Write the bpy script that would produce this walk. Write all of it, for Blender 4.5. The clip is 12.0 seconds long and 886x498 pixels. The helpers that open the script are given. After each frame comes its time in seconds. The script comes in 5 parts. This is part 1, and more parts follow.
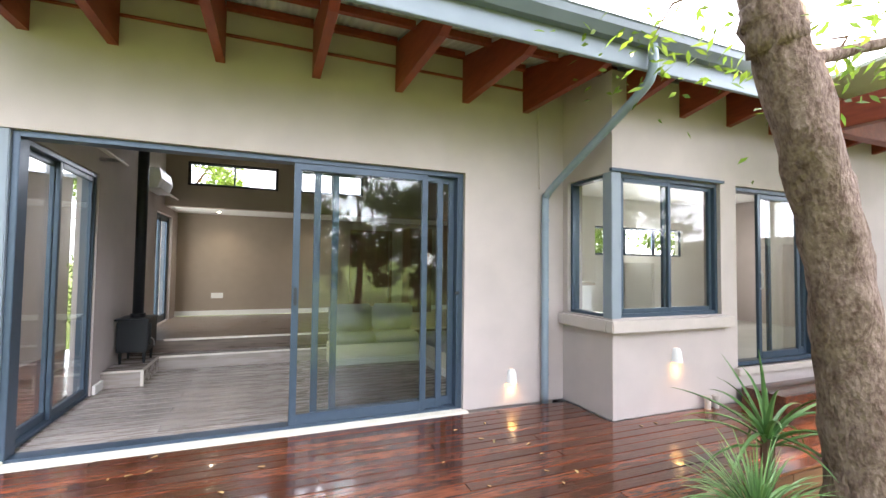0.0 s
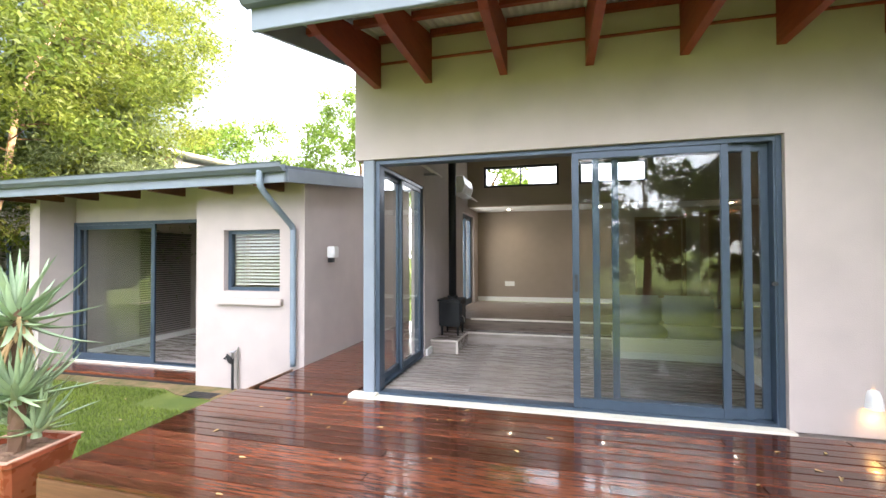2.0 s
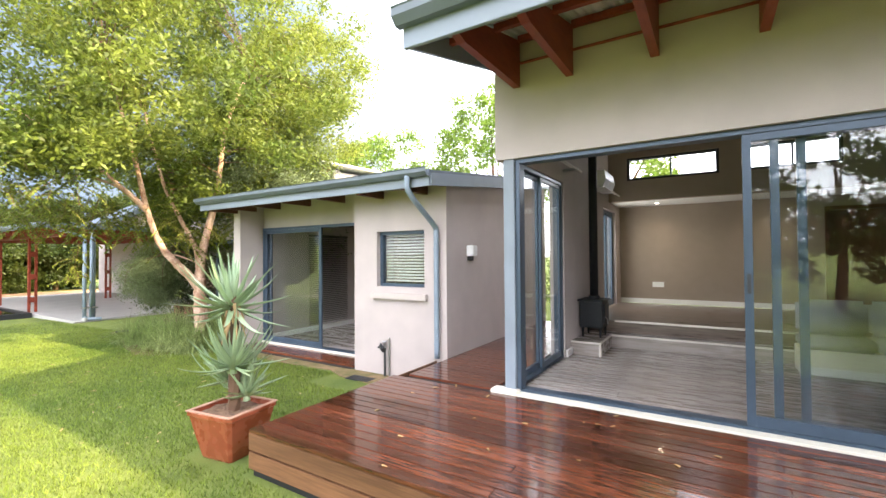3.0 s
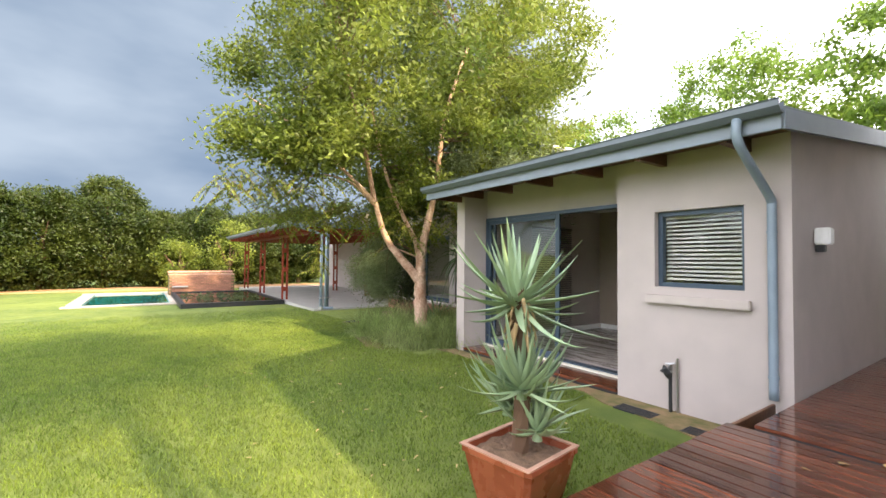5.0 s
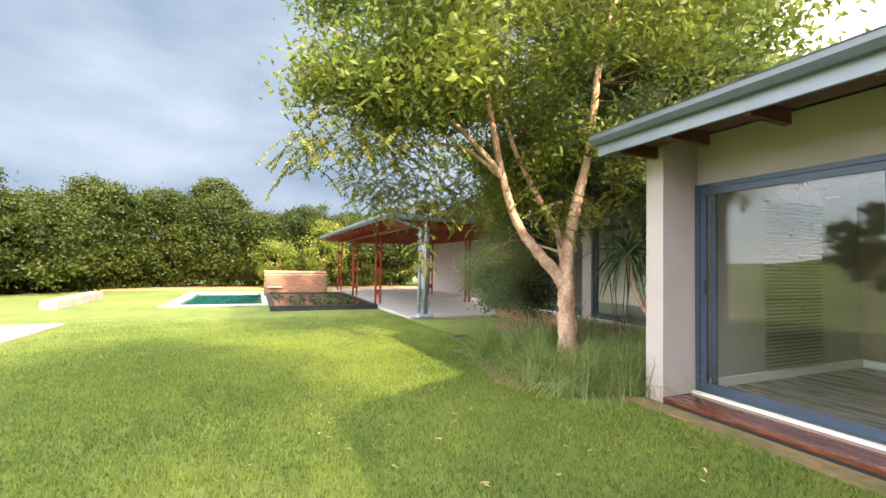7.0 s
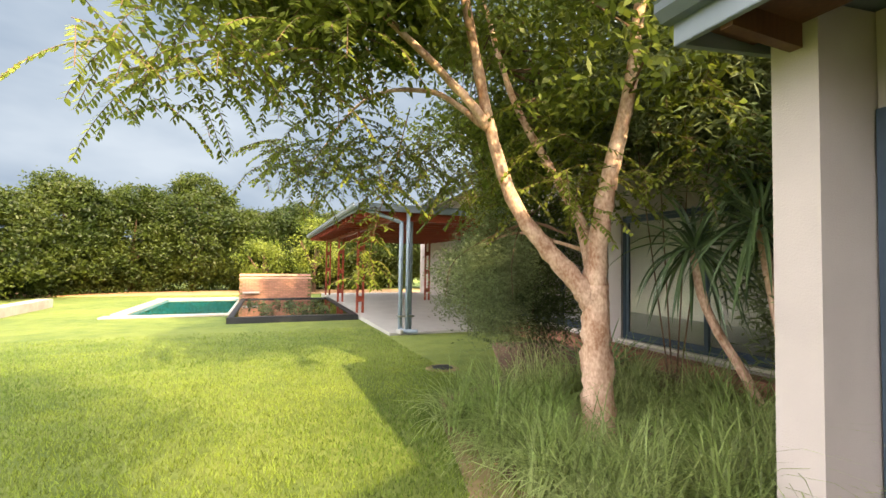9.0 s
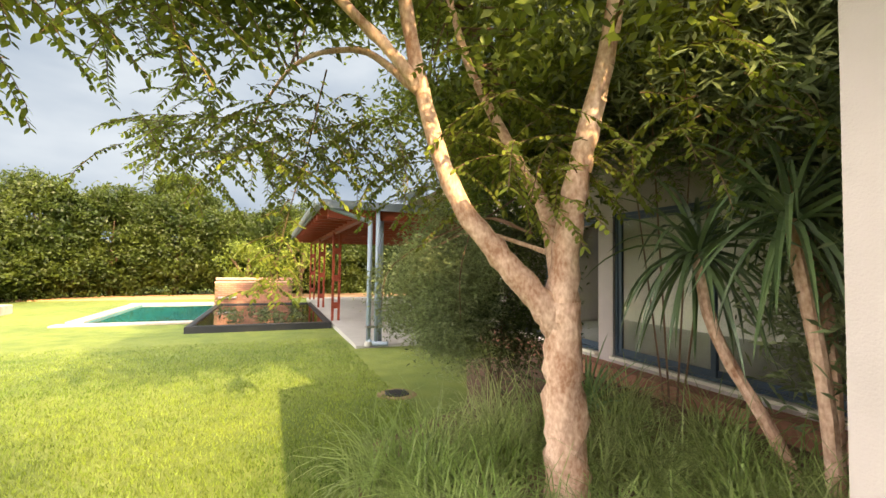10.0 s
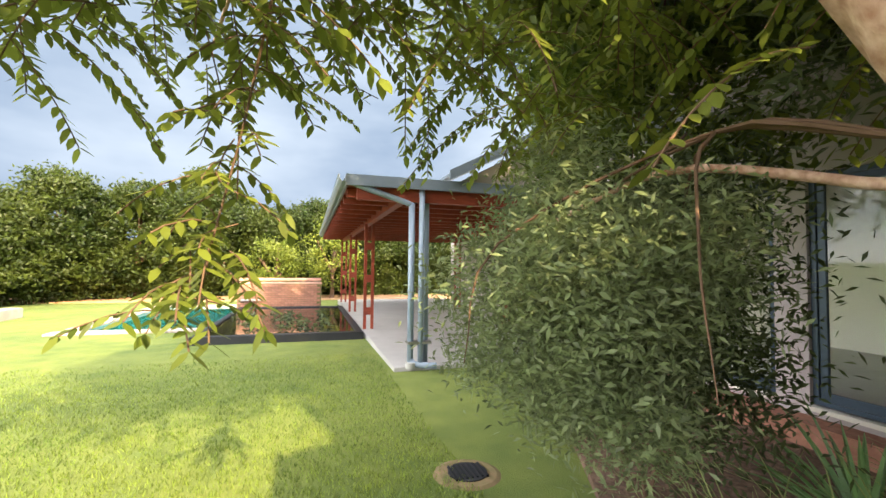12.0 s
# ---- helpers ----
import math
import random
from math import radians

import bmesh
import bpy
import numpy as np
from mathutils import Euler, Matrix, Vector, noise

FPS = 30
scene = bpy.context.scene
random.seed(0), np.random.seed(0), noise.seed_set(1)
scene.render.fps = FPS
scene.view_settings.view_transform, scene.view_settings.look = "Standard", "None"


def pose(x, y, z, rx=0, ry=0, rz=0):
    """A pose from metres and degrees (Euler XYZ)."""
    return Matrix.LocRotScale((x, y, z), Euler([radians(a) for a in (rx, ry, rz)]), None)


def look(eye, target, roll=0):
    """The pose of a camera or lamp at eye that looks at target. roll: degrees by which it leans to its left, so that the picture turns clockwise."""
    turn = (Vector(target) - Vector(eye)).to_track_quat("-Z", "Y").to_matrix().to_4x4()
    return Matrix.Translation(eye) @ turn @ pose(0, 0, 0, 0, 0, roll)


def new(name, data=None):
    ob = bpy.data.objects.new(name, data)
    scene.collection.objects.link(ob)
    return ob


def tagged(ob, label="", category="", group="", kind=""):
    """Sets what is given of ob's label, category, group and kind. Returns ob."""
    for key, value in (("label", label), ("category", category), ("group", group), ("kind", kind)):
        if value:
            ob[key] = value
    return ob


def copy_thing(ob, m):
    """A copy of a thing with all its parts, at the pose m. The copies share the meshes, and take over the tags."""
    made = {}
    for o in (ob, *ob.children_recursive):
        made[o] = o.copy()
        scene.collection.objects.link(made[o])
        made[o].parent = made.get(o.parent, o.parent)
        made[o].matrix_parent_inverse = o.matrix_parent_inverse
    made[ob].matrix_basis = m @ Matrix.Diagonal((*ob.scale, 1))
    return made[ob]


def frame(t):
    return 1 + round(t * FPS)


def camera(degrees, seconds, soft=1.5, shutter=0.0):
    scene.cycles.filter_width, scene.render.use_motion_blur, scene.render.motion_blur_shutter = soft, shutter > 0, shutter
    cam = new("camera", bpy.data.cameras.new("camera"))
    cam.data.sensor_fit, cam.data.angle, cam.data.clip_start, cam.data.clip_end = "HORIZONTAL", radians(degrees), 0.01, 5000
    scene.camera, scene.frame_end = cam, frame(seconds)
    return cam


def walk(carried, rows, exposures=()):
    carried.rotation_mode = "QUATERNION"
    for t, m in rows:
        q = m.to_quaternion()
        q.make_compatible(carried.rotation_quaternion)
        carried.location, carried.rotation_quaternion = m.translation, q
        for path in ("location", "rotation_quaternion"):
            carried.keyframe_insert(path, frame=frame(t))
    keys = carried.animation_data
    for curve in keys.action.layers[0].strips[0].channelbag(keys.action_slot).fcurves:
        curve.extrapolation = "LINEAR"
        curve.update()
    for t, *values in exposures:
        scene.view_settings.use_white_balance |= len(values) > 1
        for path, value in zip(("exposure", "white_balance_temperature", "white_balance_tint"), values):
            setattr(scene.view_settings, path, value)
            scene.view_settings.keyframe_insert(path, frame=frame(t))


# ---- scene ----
cam = camera(91.6, 12.0)
PATH = [
    (0, (0.262, 0.169, 1.449), (1.003, 2.025, 1.526), 0.7),
    (0.5, (0.263, 0.168, 1.417), (0.755, 2.106, 1.487), 0.6),
    (1, (0.292, 0.149, 1.414), (0.454, 2.142, 1.466), 0.4),
    (1.5, (0.313, 0.134, 1.403), (0.146, 2.127, 1.447), 0.0),
    (2, (0.294, 0.095, 1.406), (-0.213, 2.029, 1.442), -0.2),
    (2.5, (0.279, 0.051, 1.402), (-0.508, 1.89, 1.437), -0.4),
    (3, (0.221, 0.011, 1.39), (-0.837, 1.708, 1.427), -0.4),
    (3.5, (0.033, 0.044, 1.39), (-1.223, 1.6, 1.422), -0.6),
    (5.5, (-2.241, 0.497, 1.15), (-3.958, 1.52, 1.212), 0.9),
    (6, (-2.966, 0.646, 1.117), (-4.737, 1.572, 1.181), 1.0),
    (6.5, (-3.573, 0.815, 1.088), (-5.379, 1.672, 1.154), 1.1),
    (7, (-4.278, 1.028, 1.056), (-6.112, 1.822, 1.128), 1.1),
    (9, (-6.33, 2.522, 1.121), (-8.183, 3.27, 1.193), 0.8),
    (9.5, (-6.646, 3.015, 1.182), (-8.497, 3.769, 1.249), 0.6),
    (10, (-7.076, 3.488, 1.179), (-8.935, 4.222, 1.26), 0.8),
    (10.5, (-7.678, 3.781, 1.071), (-9.543, 4.494, 1.174), 0.7),
    (11, (-8.355, 3.828, 0.988), (-10.231, 4.512, 1.093), 0.4),
    (11.5, (-8.947, 3.734, 1.039), (-10.83, 4.402, 1.13), 0.9),
    (12, (-9.324, 3.825, 1.114), (-11.233, 4.417, 1.194), 0.6),
]
walk(cam, [(t, look(eye, target, roll)) for t, eye, target, roll in PATH],
     [(0.0, 3.3, 6250, 11), (3.0, 3.05, 6400, 11), (3.7, 2.8, 6450, 10), (5.3, 2.42, 6500, 10), (7.2, 2.75, 6700, 10), (9.0, 2.7, 7100, 10),
      (10.2, 2.85, 7600, 11), (10.8, 2.9, 7200, 10), (12.0, 2.88, 6700, 10)])

# ---------------------------------------------------------------- light
SUN = Vector((1.8, 0.25, 1.0)).normalized()
world = bpy.data.worlds.new("sky")
scene.world = world
world.use_nodes = True
wn, wl = world.node_tree.nodes, world.node_tree.links
wn.clear()
w_out = wn.new("ShaderNodeOutputWorld")
w_bg = wn.new("ShaderNodeBackground")
w_sky = wn.new("ShaderNodeTexSky")
w_sky.sky_type = "NISHITA"
w_sky.sun_disc = False
w_sky.sun_elevation = math.asin(SUN.z)
w_sky.sun_rotation = math.atan2(SUN.x, SUN.y)
w_tc = wn.new("ShaderNodeTexCoord")
w_map = wn.new("ShaderNodeMapping")
w_map.inputs["Scale"].default_value = (1.0, 1.0, 2.6)
w_noise = wn.new("ShaderNodeTexNoise")
w_noise.inputs["Scale"].default_value = 1.7
w_noise.inputs["Detail"].default_value = 5
w_noise.inputs["Roughness"].default_value = 0.5
w_ramp = wn.new("ShaderNodeValToRGB")
w_ramp.color_ramp.elements[0].position = 0.36
w_ramp.color_ramp.elements[0].color = (0.25, 0.25, 0.25, 1)
w_ramp.color_ramp.elements[1].position = 0.62
w_mix = wn.new("ShaderNodeMixRGB")
w_mix.inputs["Color2"].default_value = (12.5, 12.2, 12.9, 1)
# a storm front stands over the pool side of the sky
w_dot = wn.new("ShaderNodeVectorMath")
w_dot.operation = "DOT_PRODUCT"
w_dot.inputs[1].default_value = Vector((-1.0, 0.03, 0.2)).normalized()
w_front = wn.new("ShaderNodeMapRange")
w_front.interpolation_type = "SMOOTHSTEP"
w_front.inputs["From Min"].default_value = 0.25
w_front.inputs["From Max"].default_value = 0.84
w_cloud = wn.new("ShaderNodeMixRGB")
w_cloud.inputs["Color1"].default_value = (0.30, 0.49, 0.80, 1)
w_cloud.inputs["Color2"].default_value = (1.05, 1.24, 1.5, 1)
w_storm = wn.new("ShaderNodeMixRGB")
wl.new(w_tc.outputs["Generated"], w_dot.inputs[0])
wl.new(w_dot.outputs["Value"], w_front.inputs["Value"])
wl.new(w_front.outputs["Result"], w_storm.inputs["Fac"])
wl.new(w_ramp.outputs["Color"], w_cloud.inputs["Fac"])
wl.new(w_mix.outputs["Color"], w_storm.inputs["Color1"])
wl.new(w_cloud.outputs["Color"], w_storm.inputs["Color2"])
wl.new(w_tc.outputs["Generated"], w_map.inputs["Vector"])
wl.new(w_map.outputs["Vector"], w_noise.inputs["Vector"])
wl.new(w_noise.outputs["Fac"], w_ramp.inputs["Fac"])
wl.new(w_ramp.outputs["Color"], w_mix.inputs["Fac"])
wl.new(w_sky.outputs["Color"], w_mix.inputs["Color1"])
wl.new(w_storm.outputs["Color"], w_bg.inputs["Color"])
w_bg.inputs["Strength"].default_value = 0.1
wl.new(w_bg.outputs["Background"], w_out.inputs["Surface"])

sun = new("sun", bpy.data.lights.new("sun", "SUN"))
sun.data.energy = 2.3
sun.data.angle = radians(0.6)
sun.data.color = (1.0, 0.81, 0.49)
sun.matrix_world = look(SUN * 60, (0, 0, 0))


def window_light(x, y, z, tx, ty, tz, w, h, power):
    """The sky's light through a window's opening."""
    li = new("window_light", bpy.data.lights.new("window_light", "AREA"))
    li.data.shape, li.data.size, li.data.size_y, li.data.energy, li.data.color = "RECTANGLE", w, h, power, (1.0, 0.96, 0.9)
    li.matrix_world = look((x, y, z), (tx, ty, tz))


window_light(-1.75, 9.1, 1.35, 2.0, 9.1, 1.2, 1.1, 1.8, 5)
window_light(7.4, 7.2, 2.0, 6.5, 4.0, 1.2, 2.3, 0.55, 11)

# ---------------------------------------------------------------- materials
def mat(name, color, rough=0.6, metal=0.0, vary=0.12, scale=6.0, bump=0.0, bscale=60.0, stretch=(1, 1, 1), color2=None, big=0.8,
        transmit=0.0, island=0.0, coat=0.0, rvary=0.0, ior=1.45, obj=0.0, emit=None):
    """A surface with variation at two scales, optional second colour, bump and uneven gloss."""
    m = bpy.data.materials.new(name)
    m.use_nodes = True
    n, l = m.node_tree.nodes, m.node_tree.links
    b = n["Principled BSDF"]
    b.inputs["Roughness"].default_value = rough
    b.inputs["Metallic"].default_value = metal
    b.inputs["IOR"].default_value = ior
    b.inputs["Transmission Weight"].default_value = transmit
    b.inputs["Coat Weight"].default_value = coat
    tc = n.new("ShaderNodeTexCoord")
    mp = n.new("ShaderNodeMapping")
    mp.inputs["Scale"].default_value = stretch
    l.new(tc.outputs["Object"], mp.inputs["Vector"])
    c1 = n.new("ShaderNodeTexNoise")
    c1.inputs["Scale"].default_value = scale
    c1.inputs["Detail"].default_value = 5
    l.new(mp.outputs["Vector"], c1.inputs["Vector"])
    c2 = n.new("ShaderNodeTexNoise")
    c2.inputs["Scale"].default_value = big
    c2.inputs["Detail"].default_value = 3
    l.new(mp.outputs["Vector"], c2.inputs["Vector"])
    add = n.new("ShaderNodeMath")
    add.operation = "ADD"
    l.new(c1.outputs["Fac"], add.inputs[0])
    l.new(c2.outputs["Fac"], add.inputs[1])
    half = n.new("ShaderNodeMapRange")
    half.inputs["From Min"].default_value = 0.72
    half.inputs["From Max"].default_value = 1.28
    l.new(add.outputs[0], half.inputs["Value"])
    mix = n.new("ShaderNodeMixRGB")
    a = color
    c = color2 or tuple(min(1, v * (1 + vary)) for v in color)
    if color2 is None:
        a = tuple(v * (1 - vary) for v in color)
    mix.inputs["Color1"].default_value = (*a, 1)
    mix.inputs["Color2"].default_value = (*c, 1)
    l.new(half.outputs["Result"], mix.inputs["Fac"])
    last = mix.outputs["Color"]
    if island or obj:
        src = n.new("ShaderNodeNewGeometry").outputs["Random Per Island"] if island else n.new("ShaderNodeObjectInfo").outputs["Random"]
        hv = n.new("ShaderNodeHueSaturation")
        mr = n.new("ShaderNodeMapRange")
        mr.inputs["To Min"].default_value = 1 - (island or obj)
        mr.inputs["To Max"].default_value = 1 + (island or obj)
        l.new(src, mr.inputs["Value"])
        l.new(mr.outputs["Result"], hv.inputs["Value"])
        l.new(last, hv.inputs["Color"])
        last = hv.outputs["Color"]
    l.new(last, b.inputs["Base Color"])
    if rvary:
        rr = n.new("ShaderNodeMapRange")
        rr.inputs["To Min"].default_value = max(0.02, rough - rvary)
        rr.inputs["To Max"].default_value = min(1, rough + rvary)
        l.new(half.outputs["Result"], rr.inputs["Value"])
        l.new(rr.outputs["Result"], b.inputs["Roughness"])
    if bump:
        bn = n.new("ShaderNodeTexNoise")
        bn.inputs["Scale"].default_value = bscale
        bn.inputs["Detail"].default_value = 4
        l.new(mp.outputs["Vector"], bn.inputs["Vector"])
        bp = n.new("ShaderNodeBump")
        bp.inputs["Strength"].default_value = bump
        bp.inputs["Distance"].default_value = 0.03 if bump >= 1 else 0.01
        l.new(bn.outputs["Fac"], bp.inputs["Height"])
        l.new(bp.outputs["Normal"], b.inputs["Normal"])
    if emit:
        b.inputs["Emission Color"].default_value = (*emit[:3], 1)
        b.inputs["Emission Strength"].default_value = emit[3]
    return m


def leaf_mat(name, color, color2, island=0.35):
    """Leaves: diffuse with some light passing through."""
    m = mat(name, color, 0.5, color2=color2, scale=1.2, big=0.4, island=island)
    n, l = m.node_tree.nodes, m.node_tree.links
    b = n["Principled BSDF"]
    tr = n.new("ShaderNodeBsdfTranslucent")
    l.new(b.inputs["Base Color"].links[0].from_socket, tr.inputs["Color"])
    mx = n.new("ShaderNodeMixShader")
    mx.inputs["Fac"].default_value = 0.52
    l.new(b.outputs["BSDF"], mx.inputs[1])
    l.new(tr.outputs["BSDF"], mx.inputs[2])
    l.new(mx.outputs["Shader"], n["Material Output"].inputs["Surface"])
    return m


M_PLASTER = mat("plaster_taupe", (0.44, 0.385, 0.36), 0.85, vary=0.06, scale=3, bump=0.25, bscale=120)
M_SILL = mat("plaster_sill", (0.46, 0.405, 0.37), 0.8, vary=0.06, bump=0.2, bscale=90)
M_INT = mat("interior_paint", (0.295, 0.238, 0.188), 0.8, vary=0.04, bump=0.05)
M_WHITE = mat("white_paint", (0.78, 0.77, 0.74), 0.6, vary=0.04)
M_ALU = mat("blue_grey_aluminium", (0.05, 0.075, 0.108), 0.35, 0.25, vary=0.1, scale=20)
M_FASCIA = mat("fascia_paint", (0.205, 0.24, 0.28), 0.45, vary=0.08, scale=4, bump=0.05)
M_GUTTER = mat("gutter_paint", (0.125, 0.15, 0.17), 0.4, vary=0.1, scale=5)
M_PIPE = mat("downpipe_paint", (0.22, 0.275, 0.33), 0.4, vary=0.1, scale=5)
M_SHEET = mat("galvanised_sheet", (0.66, 0.67, 0.65), 0.55, 0.15, vary=0.12, scale=5, rvary=0.1)
M_REDWOOD = mat("red_stained_timber", (0.17, 0.026, 0.012), 0.5, color2=(0.27, 0.05, 0.022), scale=9, stretch=(3, 0.6, 3), bump=0.15)
M_DECK = mat("wet_deck_timber", (0.028, 0.010, 0.006), 0.13, color2=(0.19, 0.058, 0.026), scale=10, big=1.2, stretch=(0.7, 6, 6), bump=0.2, bscale=9,
             rvary=0.12, obj=0.5, coat=0.4)
M_DECKSIDE = mat("deck_side_timber", (0.09, 0.04, 0.02), 0.45, color2=(0.20, 0.095, 0.045), scale=8, stretch=(0.5, 6, 9), bump=0.3, bscale=14, obj=0.2)
M_FLOOR = mat("vinyl_plank", (0.27, 0.232, 0.205), 0.28, color2=(0.36, 0.315, 0.28), scale=6, big=2, stretch=(0.6, 6, 6), rvary=0.06, obj=0.18, bump=0.03)
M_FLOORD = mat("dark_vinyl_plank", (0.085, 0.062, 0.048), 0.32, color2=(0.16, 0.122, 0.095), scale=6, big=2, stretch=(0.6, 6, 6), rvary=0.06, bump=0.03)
M_NOSE = mat("step_nosing", (0.62, 0.58, 0.52), 0.35, 0.3)
M_IRON = mat("black_stove_iron", (0.012, 0.014, 0.017), 0.5, 0.3, bump=0.1)
M_STEEL = mat("steel", (0.5, 0.5, 0.5), 0.3, 1.0)
M_CUSHION = mat("grey_cushion", (0.34, 0.34, 0.35), 0.9, bump=0.3, bscale=200)
M_CREAM = mat("cream_plaster", (0.70, 0.66, 0.56), 0.8, vary=0.04)
M_DOORWOOD = mat("brown_door_timber", (0.085, 0.035, 0.02), 0.5, color2=(0.14, 0.06, 0.03), scale=8, stretch=(6, 6, 0.6))
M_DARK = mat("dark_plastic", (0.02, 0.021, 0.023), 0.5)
M_BLIND = mat("blind_slat", (0.62, 0.60, 0.55), 0.5)
M_BLIND2 = mat("dark_blind_slat", (0.10, 0.09, 0.075), 0.5)
M_CONC = mat("pale_paving", (0.43, 0.37, 0.30), 0.8, vary=0.15, scale=5, bump=0.3, obj=0.1)
M_SLAB = mat("patio_slab", (0.40, 0.39, 0.36), 0.45, vary=0.1, scale=3, bump=0.1)
M_SOIL = mat("bark_soil", (0.085, 0.05, 0.032), 0.95, color2=(0.24, 0.15, 0.095), scale=20, bump=1.0, bscale=40)
M_SAND2 = mat("brown_earth", (0.10, 0.105, 0.03), 0.95, color2=(0.26, 0.17, 0.09), scale=9, big=3, bump=0.8, bscale=50)
M_SAND = mat("dry_earth", (0.36, 0.19, 0.085), 0.95, color2=(0.48, 0.29, 0.15), scale=3, bump=0.5)
M_TERRA = mat("glazed_terracotta", (0.17, 0.036, 0.016), 0.25, color2=(0.32, 0.085, 0.04), scale=7, big=2.5, bump=0.1, rvary=0.12)
M_RIM = mat("terracotta_rim", (0.42, 0.24, 0.17), 0.7, vary=0.2)
M_BARK = mat("pale_bark", (0.29, 0.145, 0.085), 0.85, color2=(0.66, 0.46, 0.34), scale=42, big=7, stretch=(1, 1, 0.6), bump=0.9, bscale=30)
M_BARK2 = mat("dark_rough_bark", (0.095, 0.055, 0.042), 0.95, color2=(0.27, 0.195, 0.16), scale=55, big=13, stretch=(1, 1, 0.6), bump=1.0, bscale=30)
M_TWIG = mat("twig_bark", (0.13, 0.075, 0.045), 0.9, vary=0.25)
M_LEAF = leaf_mat("tree_leaf", (0.085, 0.128, 0.018), (0.235, 0.265, 0.04), 0.4)
M_LEAFD = leaf_mat("shrub_leaf", (0.05, 0.075, 0.025), (0.12, 0.15, 0.055))
M_LEAFB = leaf_mat("bough_leaf", (0.12, 0.16, 0.07), (0.28, 0.33, 0.16), 0.4)
M_LEAFY = leaf_mat("bright_leaf", (0.11, 0.19, 0.025), (0.22, 0.31, 0.045))
M_HEDGE = leaf_mat("woodland_leaf", (0.026, 0.046, 0.008), (0.082, 0.105, 0.017), 0.35)
M_BLADE = leaf_mat("tall_grass_blade", (0.17, 0.26, 0.06), (0.46, 0.50, 0.22), 0.45)
M_LAWN = leaf_mat("lawn_blade", (0.105, 0.17, 0.024), (0.235, 0.295, 0.048), 0.5)
M_TURF = mat("turf", (0.10, 0.148, 0.026), 0.95, color2=(0.195, 0.235, 0.045), scale=2.5, big=0.35, bump=1.0, bscale=90)
M_ALOE = mat("aloe_leaf", (0.19, 0.28, 0.165), 0.42, color2=(0.34, 0.43, 0.25), scale=5, obj=0.22)
M_ALOED = mat("dry_aloe_leaf", (0.36, 0.235, 0.10), 0.8, color2=(0.50, 0.37, 0.2), island=0.2)
M_SPIKE = mat("spike_leaf", (0.085, 0.19, 0.05), 0.38, color2=(0.20, 0.33, 0.12), scale=5, island=0.25)
M_SWORD = mat("sword_leaf", (0.04, 0.075, 0.032), 0.38, color2=(0.11, 0.16, 0.065), island=0.3)
M_DRYLEAF = mat("fallen_leaf", (0.35, 0.23, 0.09), 0.7, color2=(0.52, 0.43, 0.2), obj=0.3)
M_WATER = mat("pool_water", (0.006, 0.095, 0.085), 0.04, color2=(0.012, 0.14, 0.125), bump=0.08, bscale=8, ior=1.33)
M_POND = mat("dark_pond_water", (0.012, 0.011, 0.009), 0.05, bump=0.06, bscale=10, ior=1.33)
M_POOLSHELL = mat("pool_shell", (0.12, 0.32, 0.32), 0.6)
M_ACWHITE = mat("white_plastic", (0.75, 0.75, 0.74), 0.4)
M_BULB = mat("warm_bulb", (1, 0.7, 0.3), 0.5, emit=(1.0, 0.55, 0.16, 9))
M_DOWN = mat("downlight_glow", (1, 0.9, 0.7), 0.5, emit=(1.0, 0.85, 0.6, 14))

M_GLASS = bpy.data.materials.new("window_glass")
M_GLASS.use_nodes = True
gn, gl = M_GLASS.node_tree.nodes, M_GLASS.node_tree.links
gn.remove(gn["Principled BSDF"])
g_t = gn.new("ShaderNodeBsdfTransparent")
g_t.inputs["Color"].default_value = (0.955, 0.97, 0.962, 1)
g_g = gn.new("ShaderNodeBsdfGlossy")
g_g.inputs["Roughness"].default_value = 0.015
g_w = gn.new("ShaderNodeLayerWeight")
g_w.inputs["Blend"].default_value = 0.5
g_p = gn.new("ShaderNodeMath")
g_p.operation = "POWER"
g_p.inputs[1].default_value = 4.0
g_f = gn.new("ShaderNodeMath")
g_f.operation = "MULTIPLY_ADD"
g_f.inputs[1].default_value = 0.8
g_f.inputs[2].default_value = 0.03
gl.new(g_w.outputs["Facing"], g_p.inputs[0])
gl.new(g_p.outputs[0], g_f.inputs[0])
g_m = gn.new("ShaderNodeMixShader")
gl.new(g_f.outputs[0], g_m.inputs[0])
gl.new(g_t.outputs[0], g_m.inputs[1])
gl.new(g_g.outputs[0], g_m.inputs[2])
gl.new(g_m.outputs[0], gn["Material Output"].inputs["Surface"])

M_BRICK = mat("red_brick", (0.27, 0.115, 0.07), 0.85, color2=(0.40, 0.20, 0.13), scale=14, bump=0.4, bscale=60, obj=0.2)


# ---------------------------------------------------------------- mesh helpers
def finish(name, bm, material, smooth=False):
    me = bpy.data.meshes.new(name)
    bmesh.ops.recalc_face_normals(bm, faces=bm.faces)
    if smooth:
        for f in bm.faces:
            f.smooth = True
    bm.to_mesh(me)
    bm.free()
    me.materials.append(material)
    return new(name, me)


def part(name, bm, material, parent=None, label="", smooth=False):
    ob = finish(name, bm, material, smooth)
    if parent:
        ob.parent = parent
        up = parent
        while up:
            if up.type == "EMPTY" and up.parent is None:
                break
            up = up.parent
        if up:
            ob.matrix_parent_inverse = Matrix.Identity(4)
            ob.location = -up.location if parent == up else (0, 0, 0)
    if label:
        ob["label"] = label
    return ob


def thing(name, x, y, z, label, category, group="", kind=""):
    ob = new(name)
    ob.empty_display_size = 0.1
    ob.location = (x, y, z)
    return tagged(ob, label, category, group, kind)


